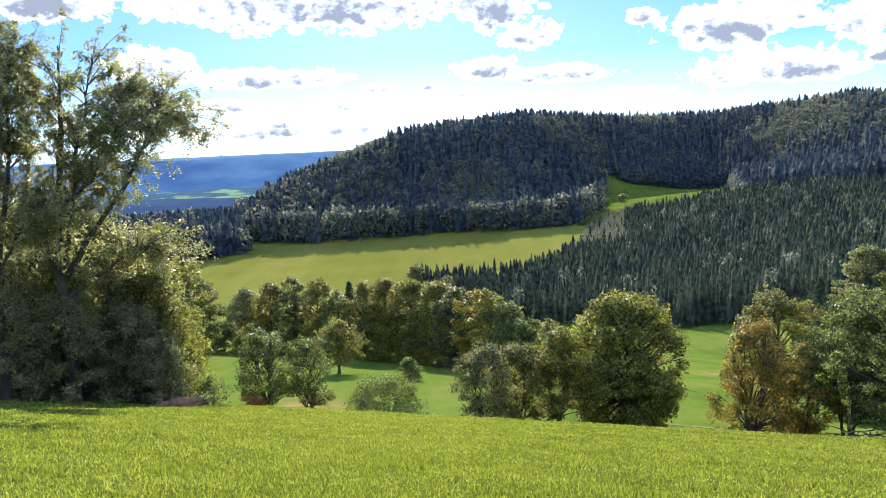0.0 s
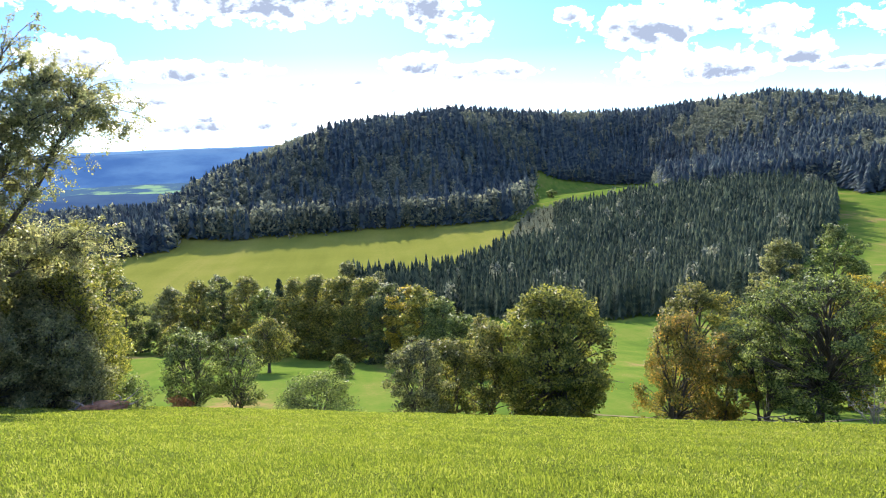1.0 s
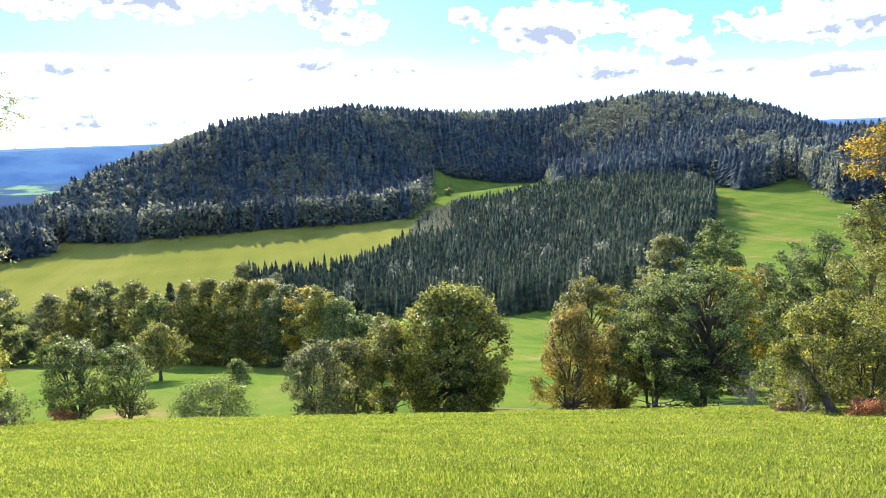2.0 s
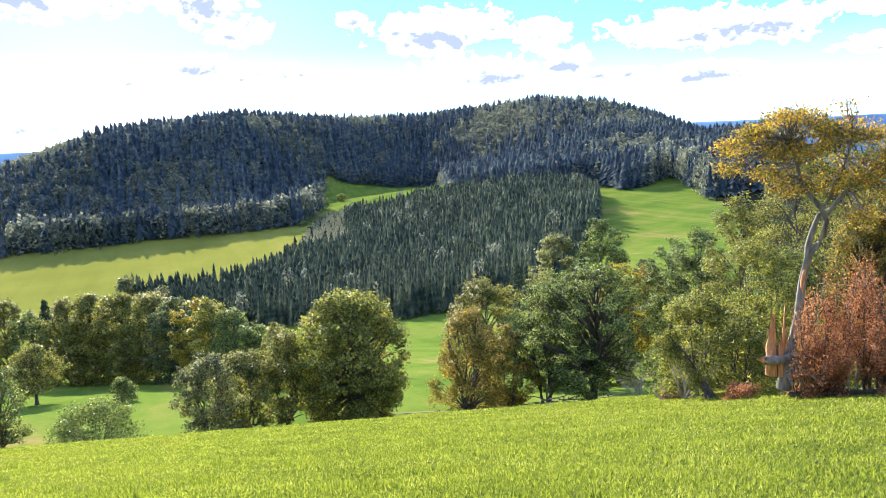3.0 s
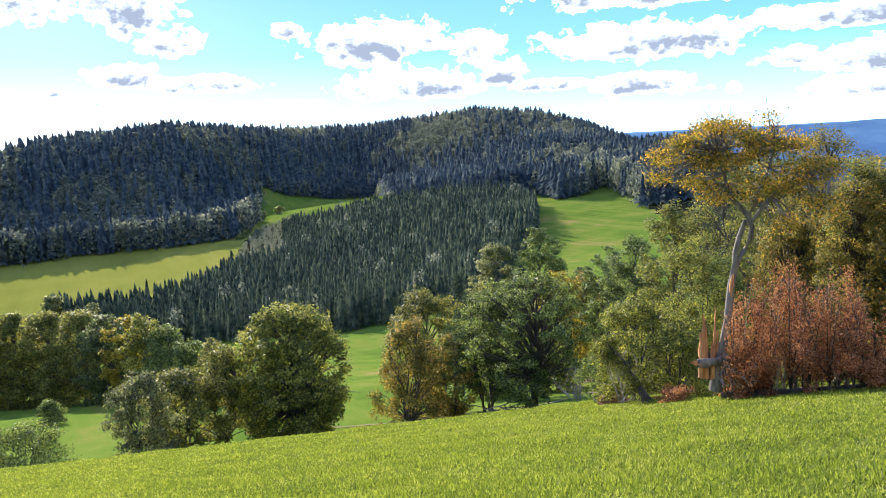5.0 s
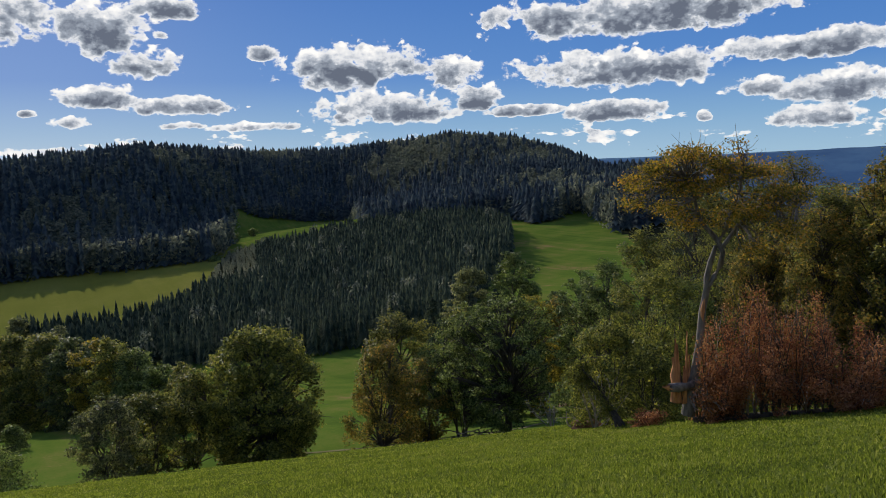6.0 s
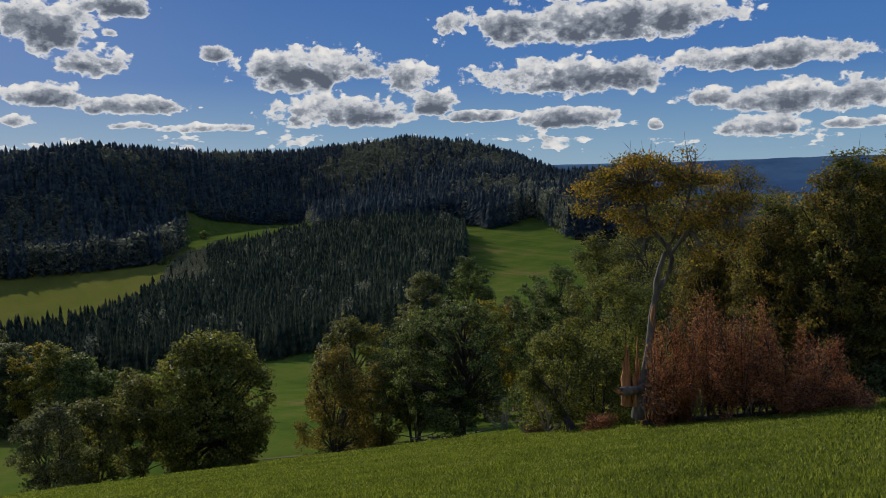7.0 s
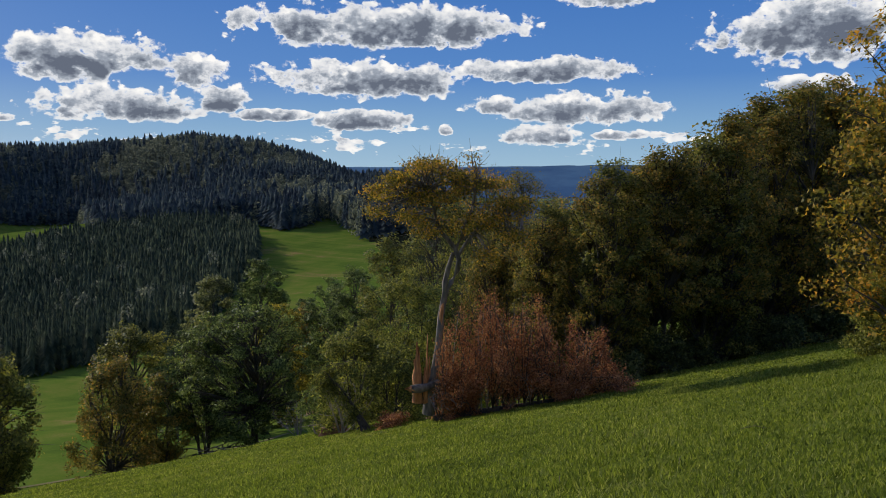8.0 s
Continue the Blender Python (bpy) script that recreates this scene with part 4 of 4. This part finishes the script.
def make_root_plate(az, d, wide, high, name, label):
    """Earth and roots torn up, with a few bare stems."""
    rng = np.random.default_rng(int(az * 3 + 500))
    p = ground_at(az, d)
    e = new(name)
    e.matrix_basis = pose(p.x, p.y, p.z, 0, 0, -az)
    bm = bmesh.new()
    bmesh.ops.create_icosphere(bm, subdivisions=3, radius=1.0)
    for v in bm.verts:
        k = 1 + 0.28 * noise.noise(v.co * 2.3 + Vector((az, 0, 0))) + 0.1 * noise.noise(v.co * 7)
        v.co = Vector((v.co.x * wide * k, v.co.y * 0.45 * k, max(-0.2, v.co.z * high * k)))
    me = bpy.data.meshes.new("earth_clod")
    bm.to_mesh(me)
    bm.free()
    me.materials.append(EARTH)
    part("earth_clod", me, e, "reddish torn-up earth")
    for k in range(9):
        a = np.array([rng.uniform(-wide, wide), rng.uniform(-0.3, 0.3), 0.1])
        b = a + np.array([rng.normal(0, 0.9), rng.normal(0, 0.4), rng.uniform(0.1, 0.9)])
        part("root", mesh_of("root", *tube(curve_between(a, b, rng.normal(0, 0.15, 3), 5), [0.05, 0.045, 0.035, 0.02, 0.008], 5), [TWIG_GREY], None, True), e, "bare grey root")
    return tagged(e, label, "uprooted stump")


def make_leaning_bough():
    """A torn leafy bough that leans on the slope, its twigs hanging in rows."""
    rng = np.random.default_rng(83)
    base = ground_at(41.6, 35.5)
    o = np.array(base)
    e = new("leaning_bough")
    e.matrix_basis = pose(*base)
    P = lambda az, el, d: sight(az, el, d) - o
    wood_, sprays = [], []
    for k in range(7):
        way = np.array([(0.1 * k - 0.3, 0.0, -0.1), P(40.4 - 0.15 * k, -17.9 + 0.25 * k, 35.6), P(39.0 - 0.15 * k, -16.6 + 0.25 * k, 35.9), P(37.4 + 0.5 * k, -15.9 + 0.22 * k, 36.2)])
        u = np.linspace(0, 3, 12)
        path = np.stack([np.interp(u, np.arange(4), way[:, c]) for c in range(3)], -1) + rng.normal(0, 0.03, (12, 3))
        wood_.append(tube(path, np.linspace(0.05, 0.01, 12), 5))
        for _ in range(26):
            i = rng.integers(2, 12)
            q = path[i] + np.array([rng.normal(-0.15, 0.25), rng.normal(0, 0.25), rng.uniform(-0.75, 0.15)])
            wood_.append(tube(curve_between(path[i], q, (0, 0, 0.08), 3), [0.012, 0.008, 0.004], 3))
            sprays.append((path[i], q))
    part("bough_wood", mesh_of("bough_wood", *join(wood_), [BARK], None, True), e)
    n, sp = 6500, np.array(sprays)
    pick, along = rng.integers(0, len(sp), n), rng.uniform(0.0, 1.1, n)[:, None]
    dd = rng.normal(0, 0.05, (n, 3))
    pos = sp[pick, 0] * (1 - along) + sp[pick, 1] * along + dd
    part("foliage", mesh_of("foliage", *leaves(pos, dd * 5 + np.array([0, 0, 0.3]), 0.10, rng, 0.5, 0.5), [LEAF["yellow"]]), e)
    return tagged(e, "torn leafy bough leaning on the slope below the stump", "branch")


def make_dead_shrub(az, d, high, wide, words):
    """Bare bleached stems that fork three times."""
    rng = np.random.default_rng(int(az * 17))
    e = new("dead_shrub")
    e.matrix_basis = pose(*ground_at(az, d))
    for _ in range(9):
        tip = np.array([rng.normal(0, wide * 0.5), rng.normal(0, wide * 0.5), high * rng.uniform(0.6, 1.0)])
        stem = curve_between(np.array([rng.normal(0, 0.1), rng.normal(0, 0.1), -0.1]), tip, rng.normal(0, 0.15, 3), 6)
        pieces = [tube(stem, np.linspace(0.035, 0.012, 6), 5)]
        for _ in range(6):
            a = stem[rng.integers(2, 6)]
            b = a + np.array([rng.normal(0, 0.35), rng.normal(0, 0.35), rng.uniform(0.0, 0.55)])
            fork = curve_between(a, b, rng.normal(0, 0.06, 3), 4)
            pieces.append(tube(fork, [0.014, 0.011, 0.008, 0.005], 4))
            for _ in range(3):
                pieces.append(tube(curve_between(fork[2], fork[2] + rng.normal(0, 0.2, 3) + np.array([0, 0, 0.12]), rng.normal(0, 0.03, 3), 3), [0.008, 0.006, 0.003], 3))
        part("stem", mesh_of("stem", *join(pieces), [TWIG_GREY], None, True), e)
    return tagged(e, words, "shrub")


def make_bank(az0, az1, d, words):
    """A torn edge of earth along the slope, overhung by turf."""
    rng = np.random.default_rng(29)
    v, f, k = [], [], 26
    for i in range(k):
        t = i / (k - 1)
        a = az0 + (az1 - az0) * t
        fade = math.sin(math.pi * min(1, max(0.02, t))) ** 0.5
        for depth, up in ((-1.3, -0.15), (-0.9, 0.25), (-0.35, 0.75), (0.2, 1.05), (0.9, 1.0), (2.2, -0.1)):
            p = ground_at(a, d + depth + rng.normal(0, 0.08))
            v.append((p.x, p.y, p.z + up * fade * rng.uniform(0.85, 1.15)))
    i, j = np.meshgrid(np.arange(k - 1), np.arange(5), indexing="ij")
    f = np.stack([i * 6 + j, (i + 1) * 6 + j, (i + 1) * 6 + j + 1, i * 6 + j + 1], -1).reshape(-1, 4)
    index = np.where(f[:, 0] % 6 < 2, 0, 1)
    return tagged(new("earth_bank", mesh_of("earth_bank", v, f, [EARTH, DRY_TURF], index, True)), words, "bank", kind="structure")


DRY_TURF = ground_material("dry_turf", [(0.35, (0.12, 0.12, 0.03)), (0.6, (0.22, 0.17, 0.06)), (0.8, (0.30, 0.20, 0.09))], 4.0, 0.3)
make_bank(36.6, 41.2, 92, "bare brown earth bank with dry turf on the slope")
make_leaning_bough()
make_dead_shrub(39.6, 37.0, 2.6, 1.5, "dead shrub with bare bleached stems at the meadow edge")
make_dead_shrub(36.2, 52.0, 2.4, 1.6, "bare grey twigs of a dead shrub beside the oak")
make_root_plate(39.0, 38.5, 0.9, 0.5, "uprooted_stump", "uprooted stump with red earth at the meadow edge")
make_root_plate(-20.6, 44.5, 1.5, 0.45, "uprooted_stump", "uprooted stump with reddish wood and grey roots")
tree("shrub", "small shrub beside the uprooted stump", -18.3, 45.5, *grow(45, 2.1, 1.1, 30, 0.9, 0.14, "dome", 0.0, 5, 0.05), "lime", category="shrub")
tree("withered_bush", "low rust-brown withered branches on the grass", 43.6, 33, *grow(46, 0.8, 0.8, 16, 1.3, 0.1, "dome", 0.0, 4, 0.03), "rust", category="bush")


# ================= woods =================
def scatter(inside, x0, x1, y0, y1, step, seed):
    rng = np.random.default_rng(seed)
    x, y = np.meshgrid(np.arange(x0, x1, step), np.arange(y0, y1, step))
    x, y = x.ravel() + rng.uniform(-0.42, 0.42, x.size) * step, y.ravel() + rng.uniform(-0.42, 0.42, y.size) * step
    k = inside(np.degrees(np.arctan2(x, y)), np.hypot(x, y))
    return x[k], y[k]


def spruce_shape(rng, tiers=9, points=4, wide=0.25):
    """A spruce one high: jagged skirts one over the other."""
    v, f = [], []
    for k in range(tiers):
        low = 0.03 + 0.88 * k / tiers
        high = min(1.0, low + 1.8 / tiers)
        rad = wide * (1 - low) ** 0.85
        o = len(v)
        v.append((0, 0, high))
        a0 = rng.uniform(0, 6.28)
        for i in range(points * 2):
            a = a0 + i * math.pi / points
            rr = rad * (rng.uniform(0.8, 1.3) if i % 2 == 0 else rng.uniform(0.35, 0.6))
            v.append((rr * math.cos(a), rr * math.sin(a), low + (0.06 if i % 2 else rng.uniform(-0.04, 0.01))))
        for i in range(points * 2):
            f.append((o, o + 1 + i, o + 1 + (i + 1) % (points * 2)))
    return np.array(v), np.array(f)


def leafy_shape(rng, n=145, wide=0.36, size=0.08):
    """A far broad-leaved tree one high: tufts over a lumpy crown."""
    d = rng.normal(size=(n, 3))
    d /= np.linalg.norm(d, axis=1)[:, None]
    d[:, 2] = np.abs(d[:, 2]) * 1.75 - 0.85
    ph = rng.uniform(0, 6.28, 3)
    lump = 1 + 0.18 * np.sin(3 * np.arctan2(d[:, 1], d[:, 0]) + ph[0]) + 0.15 * np.sin(7 * d[:, 2] + ph[1])
    c = d * np.array([wide, wide, 0.5]) * (lump * rng.uniform(0.72, 1.0, n))[:, None] + np.array([0, 0, 0.5])
    nrm = d + rng.normal(0, 0.4, (n, 3))
    ax = np.cross(nrm, rng.normal(size=(n, 3)))
    ax /= np.linalg.norm(ax, axis=1)[:, None]
    sd = np.cross(nrm, ax)
    sd /= np.linalg.norm(sd, axis=1)[:, None]
    s = size * rng.uniform(0.7, 1.4, n)[:, None]
    v = np.stack([c - ax * s * 0.7 - sd * s * 0.5, c + ax * s * 0.7 - sd * s * 0.4, c + sd * s * 0.8], 1).reshape(-1, 3)
    return v, np.arange(3 * n).reshape(n, 3)


SHAPE_RNG = np.random.default_rng(77)
SPRUCES = [spruce_shape(SHAPE_RNG) for _ in range(5)]
LEAFIES = [leafy_shape(SHAPE_RNG, 160, 0.36, 0.07) for _ in range(6)]
PLANT_SPRUCES = [spruce_shape(SHAPE_RNG, 15, 6, 0.20) for _ in range(6)]


def plant_wood(x, y, high, kind, seed, girth=1.0, spruces=None):
    """Corners, faces and material indices of many trees on the ground. kind: 0 spruce, 1 broad-leaved, per tree."""
    rng = np.random.default_rng(seed)
    z = land(x, y)
    vs, fs, ms, o = [], [], [], 0
    for k, shapes in ((0, spruces or SPRUCES), (1, LEAFIES)):
        pick = rng.integers(0, len(shapes), len(x))
        for i, (sv, sf) in enumerate(shapes):
            w = np.where((kind == k) & (pick == i))[0]
            if not len(w):
                continue
            a, h = rng.uniform(0, 6.28, len(w)), high[w]
            g = h * np.broadcast_to(girth, len(x))[w] * rng.uniform(0.85, 1.2, len(w))
            px = sv[None, :, 0] * np.cos(a)[:, None] - sv[None, :, 1] * np.sin(a)[:, None]
            py = sv[None, :, 0] * np.sin(a)[:, None] + sv[None, :, 1] * np.cos(a)[:, None]
            v = np.stack([x[w][:, None] + px * g[:, None], y[w][:, None] + py * g[:, None], z[w][:, None] + sv[None, :, 2] * h[:, None]], -1)
            f = sf[None] + (np.arange(len(w)) * len(sv))[:, None, None]
            vs.append(v.reshape(-1, 3)), fs.append(f.reshape(-1, 3) + o), ms.append(np.full(len(w) * len(sf), k))
            o += len(w) * len(sv)
    return np.concatenate(vs), np.concatenate(fs), np.concatenate(ms)


def wood(name, label, x, y, high, kind, seed, needles, girth=1.0, spruces=None):
    v, f, m = plant_wood(x, y, high, kind, seed, girth, spruces)
    return tagged(new(name, mesh_of(name, v, f, [needles, HAZY_FAR_LEAF], m)), label, "forest", kind="stuff")


def make_woods():
    rng = np.random.default_rng(5)
    x, y = scatter(in_plantation, -40, 460, 220, 800, 3.9, 1)
    az, r = np.degrees(np.arctan2(x, y)), np.hypot(x, y)
    shrubs = (az > 9.6) & (az < 13.8) & (r > 500)
    kind = ((rng.uniform(0, 1, len(x)) < 0.011) | shrubs).astype(int)
    low = np.where(r > 500, np.clip((az - 10) / 7, 0.32, 1), 1)
    high = np.where(shrubs, rng.uniform(2.5, 6, len(x)), rng.normal(14.8, 1.9, len(x)) * low + 1.0 * kind)
    for k, (pick, shapes) in enumerate(((r >= 380, SPRUCES), (r < 380, PLANT_SPRUCES))):
        wood("spruce_plantation", "dense dark green spruce plantation on the valley side", x[pick], y[pick], high[pick], kind[pick], 2 + 20 * k, SPRUCE, np.where(kind[pick] == 1, 0.7, 0.9), shapes)
    x, y = scatter(in_hill_wood, -300, 900, 380, 1400, 8.6, 3)
    az, r = np.degrees(np.arctan2(x, y)), np.hypot(x, y)
    ex, ey = scatter(lambda a, d: in_hill_wood(a, d) & (d < np.interp(a, WOOD_AZ, WOOD_NEAR) + 16), -300, 900, 380, 1100, 6.0, 13)
    x, y = np.concatenate([x, ex]), np.concatenate([y, ey])
    az, r = np.degrees(np.arctan2(x, y)), np.hypot(x, y)
    edge = r - np.interp(az, WOOD_AZ, WOOD_NEAR)
    p = 0.16 + 0.22 * (edge < 30) * (az < 12.2) + 0.45 * (az < -3) * (r > 770) + 0.5 * ((az > 24) & (az < 36) & (r > 1000))
    p = p + 0.6 * (np.sin(x * 0.021 + 1) * np.sin(y * 0.017) > 0.45)
    p = np.where((az > 30) & (az <= 36.8) & (edge < 90), 0.06, p)
    p = np.where((az > 36.8) & (edge < 70), 0.45, p)
    kind = (rng.uniform(0, 1, len(x)) < p).astype(int)
    high = np.where(kind == 1, rng.uniform(15, 21, len(x)), rng.uniform(19, 27, len(x)))
    front, pines = (edge < 16) & (az < 12.2), (az > 36.8) & (edge < 70)
    high = np.where(front, rng.uniform(20, 34, len(x)), np.where(pines, rng.uniform(21, 28, len(x)), high))
    wood("hill_forest", "mixed forest of spruce and broadleaf trees covering the hill", x, y, high, kind, 4, HAZY_HILL_SPRUCE, np.where(pines, 0.75, np.where(front, 0.85, 1.2)))
    x, y = scatter(lambda a, d: (a > -38) & (a < -14.6) & (d > 640 + 6 * (a + 24)) & (d < 1000), -640, -100, 440, 1000, 9.0, 6)
    wood("valley_forest", "dark spruce forest at the field corner", x, y, rng.uniform(24, 33, len(x)), (rng.uniform(0, 1, len(x)) < 0.1).astype(int), 7, HAZY_HILL_SPRUCE)


make_woods()

for az, d, top, spread, shape, words in [(13.7, 800, -4.1, 5.0, "round", "lone green tree in the upper field"), (12.6, 790, -4.45, 2.8, "oval", "small lone tree in the upper field"), (10.85, 660, -5.95, 6.5, "dome", "round grey-green tree at the field track")]:
    tree("broadleaf_tree", words, az, d, *grow(int(az * 20), rise(az, d, top), spread, 30, 2.2, 1.1, shape, 0.0, 1, 0.3), "lime")


def make_spruce(az, d, top, words):
    """A spruce that stands alone: whorls of drooping boughs round a straight trunk."""
    rng = np.random.default_rng(int(az * 13 + 900))
    h = rise(az, d, top)
    e = new("spruce")
    p = ground_at(az, d)
    e.matrix_basis = pose(*p)
    part("trunk", mesh_of("trunk", *tube([(0, 0, -0.3), (0.03, 0, h * 0.4), (0, 0.03, h * 0.98)], [0.2, 0.13, 0.02], 7), [BARK], None, True), e)
    pos, out = [], []
    for k in range(170):
        t = (k + 0.5) / 170
        z, L = h * (0.05 + 0.94 * t), 0.25 * h * (1 - t) ** 0.8 * rng.uniform(0.75, 1.1) + 0.12
        a = k * 2.39996
        for q in np.linspace(0.15, 1, 22):
            c = np.array([math.cos(a) * L * q, math.sin(a) * L * q, z - 0.22 * L * q * q + 0.05 * L])
            pos.append(c + rng.normal(0, 0.09 + 0.05 * L * q, 3))
            out.append((math.cos(a) * 0.5, math.sin(a) * 0.5, 0.6))
    me = mesh_of("foliage", *leaves(np.array(pos), np.array(out), 0.0032 * d + 0.05, rng, 0.8, 0.5), [SPRUCE])
    part("foliage", me, e)
    return tagged(e, words, "tree")


make_spruce(27.1, 88, -10.1, "dark spruce among the broadleaf trees")
make_spruce(-7.4, 176, -9.9, "dark spruce in the hedgerow")
make_spruce(31.9, 200, -9.6, "grey-green spruce beside the plantation")
make_spruce(45.6, 150, -1.6, "tall dark spruce behind the wood")


# ================= grass =================
def make_grass():
    rng = np.random.default_rng(3)
    n = 320000
    r = 5.0 * (50.0 / 5.0) ** (rng.uniform(0, 1, n) ** 0.8)
    az = np.radians(rng.uniform(-38, 86, n))
    x, y = r * np.sin(az), r * np.cos(az)
    s_ = x * math.sin(radians(FALL)) + y * math.cos(radians(FALL))
    k = s_ < 49
    x, y, r = x[k], y[k], r[k]
    n = len(x)
    z = land(x, y)
    tall = rng.uniform(0.03, 0.085, n) * (1 + 0.6 * (np.sin(x * 1.7) * np.sin(y * 1.3 + x) > 0.55))
    wide = 0.007 + 0.0010 * r
    a = rng.uniform(0, 6.28, n)
    b = np.stack([x, y, z - 0.01], -1)
    side = np.stack([np.cos(a), np.sin(a), 0 * a], -1) * wide[:, None]
    tip = b + np.stack([rng.normal(0, 0.4, n) * tall, rng.normal(0, 0.4, n) * tall, tall], -1)
    v = np.stack([b - side, b + side, tip], 1).reshape(-1, 3)
    g = new("grass", mesh_of("grass", v, np.arange(3 * n).reshape(n, 3), [BLADES]))
    return tagged(g, "short green meadow grass in the sun", "grass", kind="stuff")


make_grass()


# ================= tracks and litter =================
def make_track(label, points, width):
    """A worn strip of earth that follows the ground."""
    pts = [bearing(a, d) for a, d in points]
    way = []
    for a, b in zip(pts[:-1], pts[1:]):
        way += [a.lerp(b, t) for t in np.linspace(0, 1, 14)[:-1]]
    v = []
    for i, q in enumerate(way):
        t = (way[min(i + 1, len(way) - 1)] - way[max(i - 1, 0)]).normalized()
        for side in (-0.5, -0.17, 0.17, 0.5):
            x, y = q.x - t.y * width * side, q.y + t.x * width * side
            v.append((x, y, float(land(x, y)) + 0.05 - 0.04 * (abs(side) < 0.3)))
    i, j = np.meshgrid(np.arange(len(way) - 1), np.arange(3), indexing="ij")
    f = np.stack([i * 4 + j, i * 4 + j + 1, (i + 1) * 4 + j + 1, (i + 1) * 4 + j], -1).reshape(-1, 4)
    return tagged(new("farm_track", mesh_of("farm_track", v, f, [DRY_EARTH], None, True)), label, "track", kind="structure")


DRY_EARTH = ground_material("dry_track", [(0.3, (0.12, 0.12, 0.05)), (0.6, (0.19, 0.17, 0.09)), (0.8, (0.25, 0.22, 0.13))], 3.0, 0.2)
make_track("pale worn track across the pasture", [(10, 70), (16, 67), (20, 65), (26, 64), (31, 66), (36, 74)], 0.9)
make_track("pale track from the field to the upper meadow", [(10.4, 668), (11.3, 715), (12.3, 760), (12.0, 820)], 3.5)


def make_brush_pile(az, d):
    rng = np.random.default_rng(int(az * 11))
    p = ground_at(az, d)
    e = new("brush_pile")
    e.matrix_basis = pose(*p)
    for k in range(26):
        a = rng.uniform(0, 6.28)
        c = np.array([rng.normal(0, 1.0), rng.normal(0, 0.5), 0.08 + 0.5 * rng.uniform() ** 2])
        u = np.array([math.cos(a), math.sin(a) * 0.6, rng.uniform(-0.1, 0.25)]) * rng.uniform(0.6, 1.3)
        part("cut_branch", mesh_of("cut_branch", *tube(curve_between(c - u, c + u, rng.normal(0, 0.12, 3), 4), [0.05, 0.045, 0.035, 0.015], 5), [BARK if k % 3 else TWIG_GREY], None, True), e)
    return tagged(e, "pile of cut brushwood under the trees", "brush pile")


make_brush_pile(30.6, 59)
make_brush_pile(28.4, 58)
for az, el, length, turn in [(66.8, -21.0, 0.45, 20), (62.8, -19.5, 0.16, 80), (71.5, -18.2, 0.4, -50), (58, -23, 0.25, 30), (44, -21.2, 0.2, 70), (5, -24.6, 0.2, 10), (-6, -23.0, 0.22, 40)]:
    d = 9.0
    for _ in range(30):
        d = (EYE - ground_at(az, d).z) / math.tan(radians(-el))
    g = ground_at(az, d)
    stalk = new("dry_stalk", mesh_of("dry_stalk", *tube([(-length / 2, 0, 0.05), (0, 0.02, 0.09), (length / 2, 0, 0.06)], [0.006, 0.006, 0.003], 4), [DRY_EARTH]))
    stalk.matrix_basis = pose(g.x, g.y, g.z, 0, 0, turn)
    tagged(stalk, "dry pale grass stalk lying in the meadow", "stalk", "dry stalks")
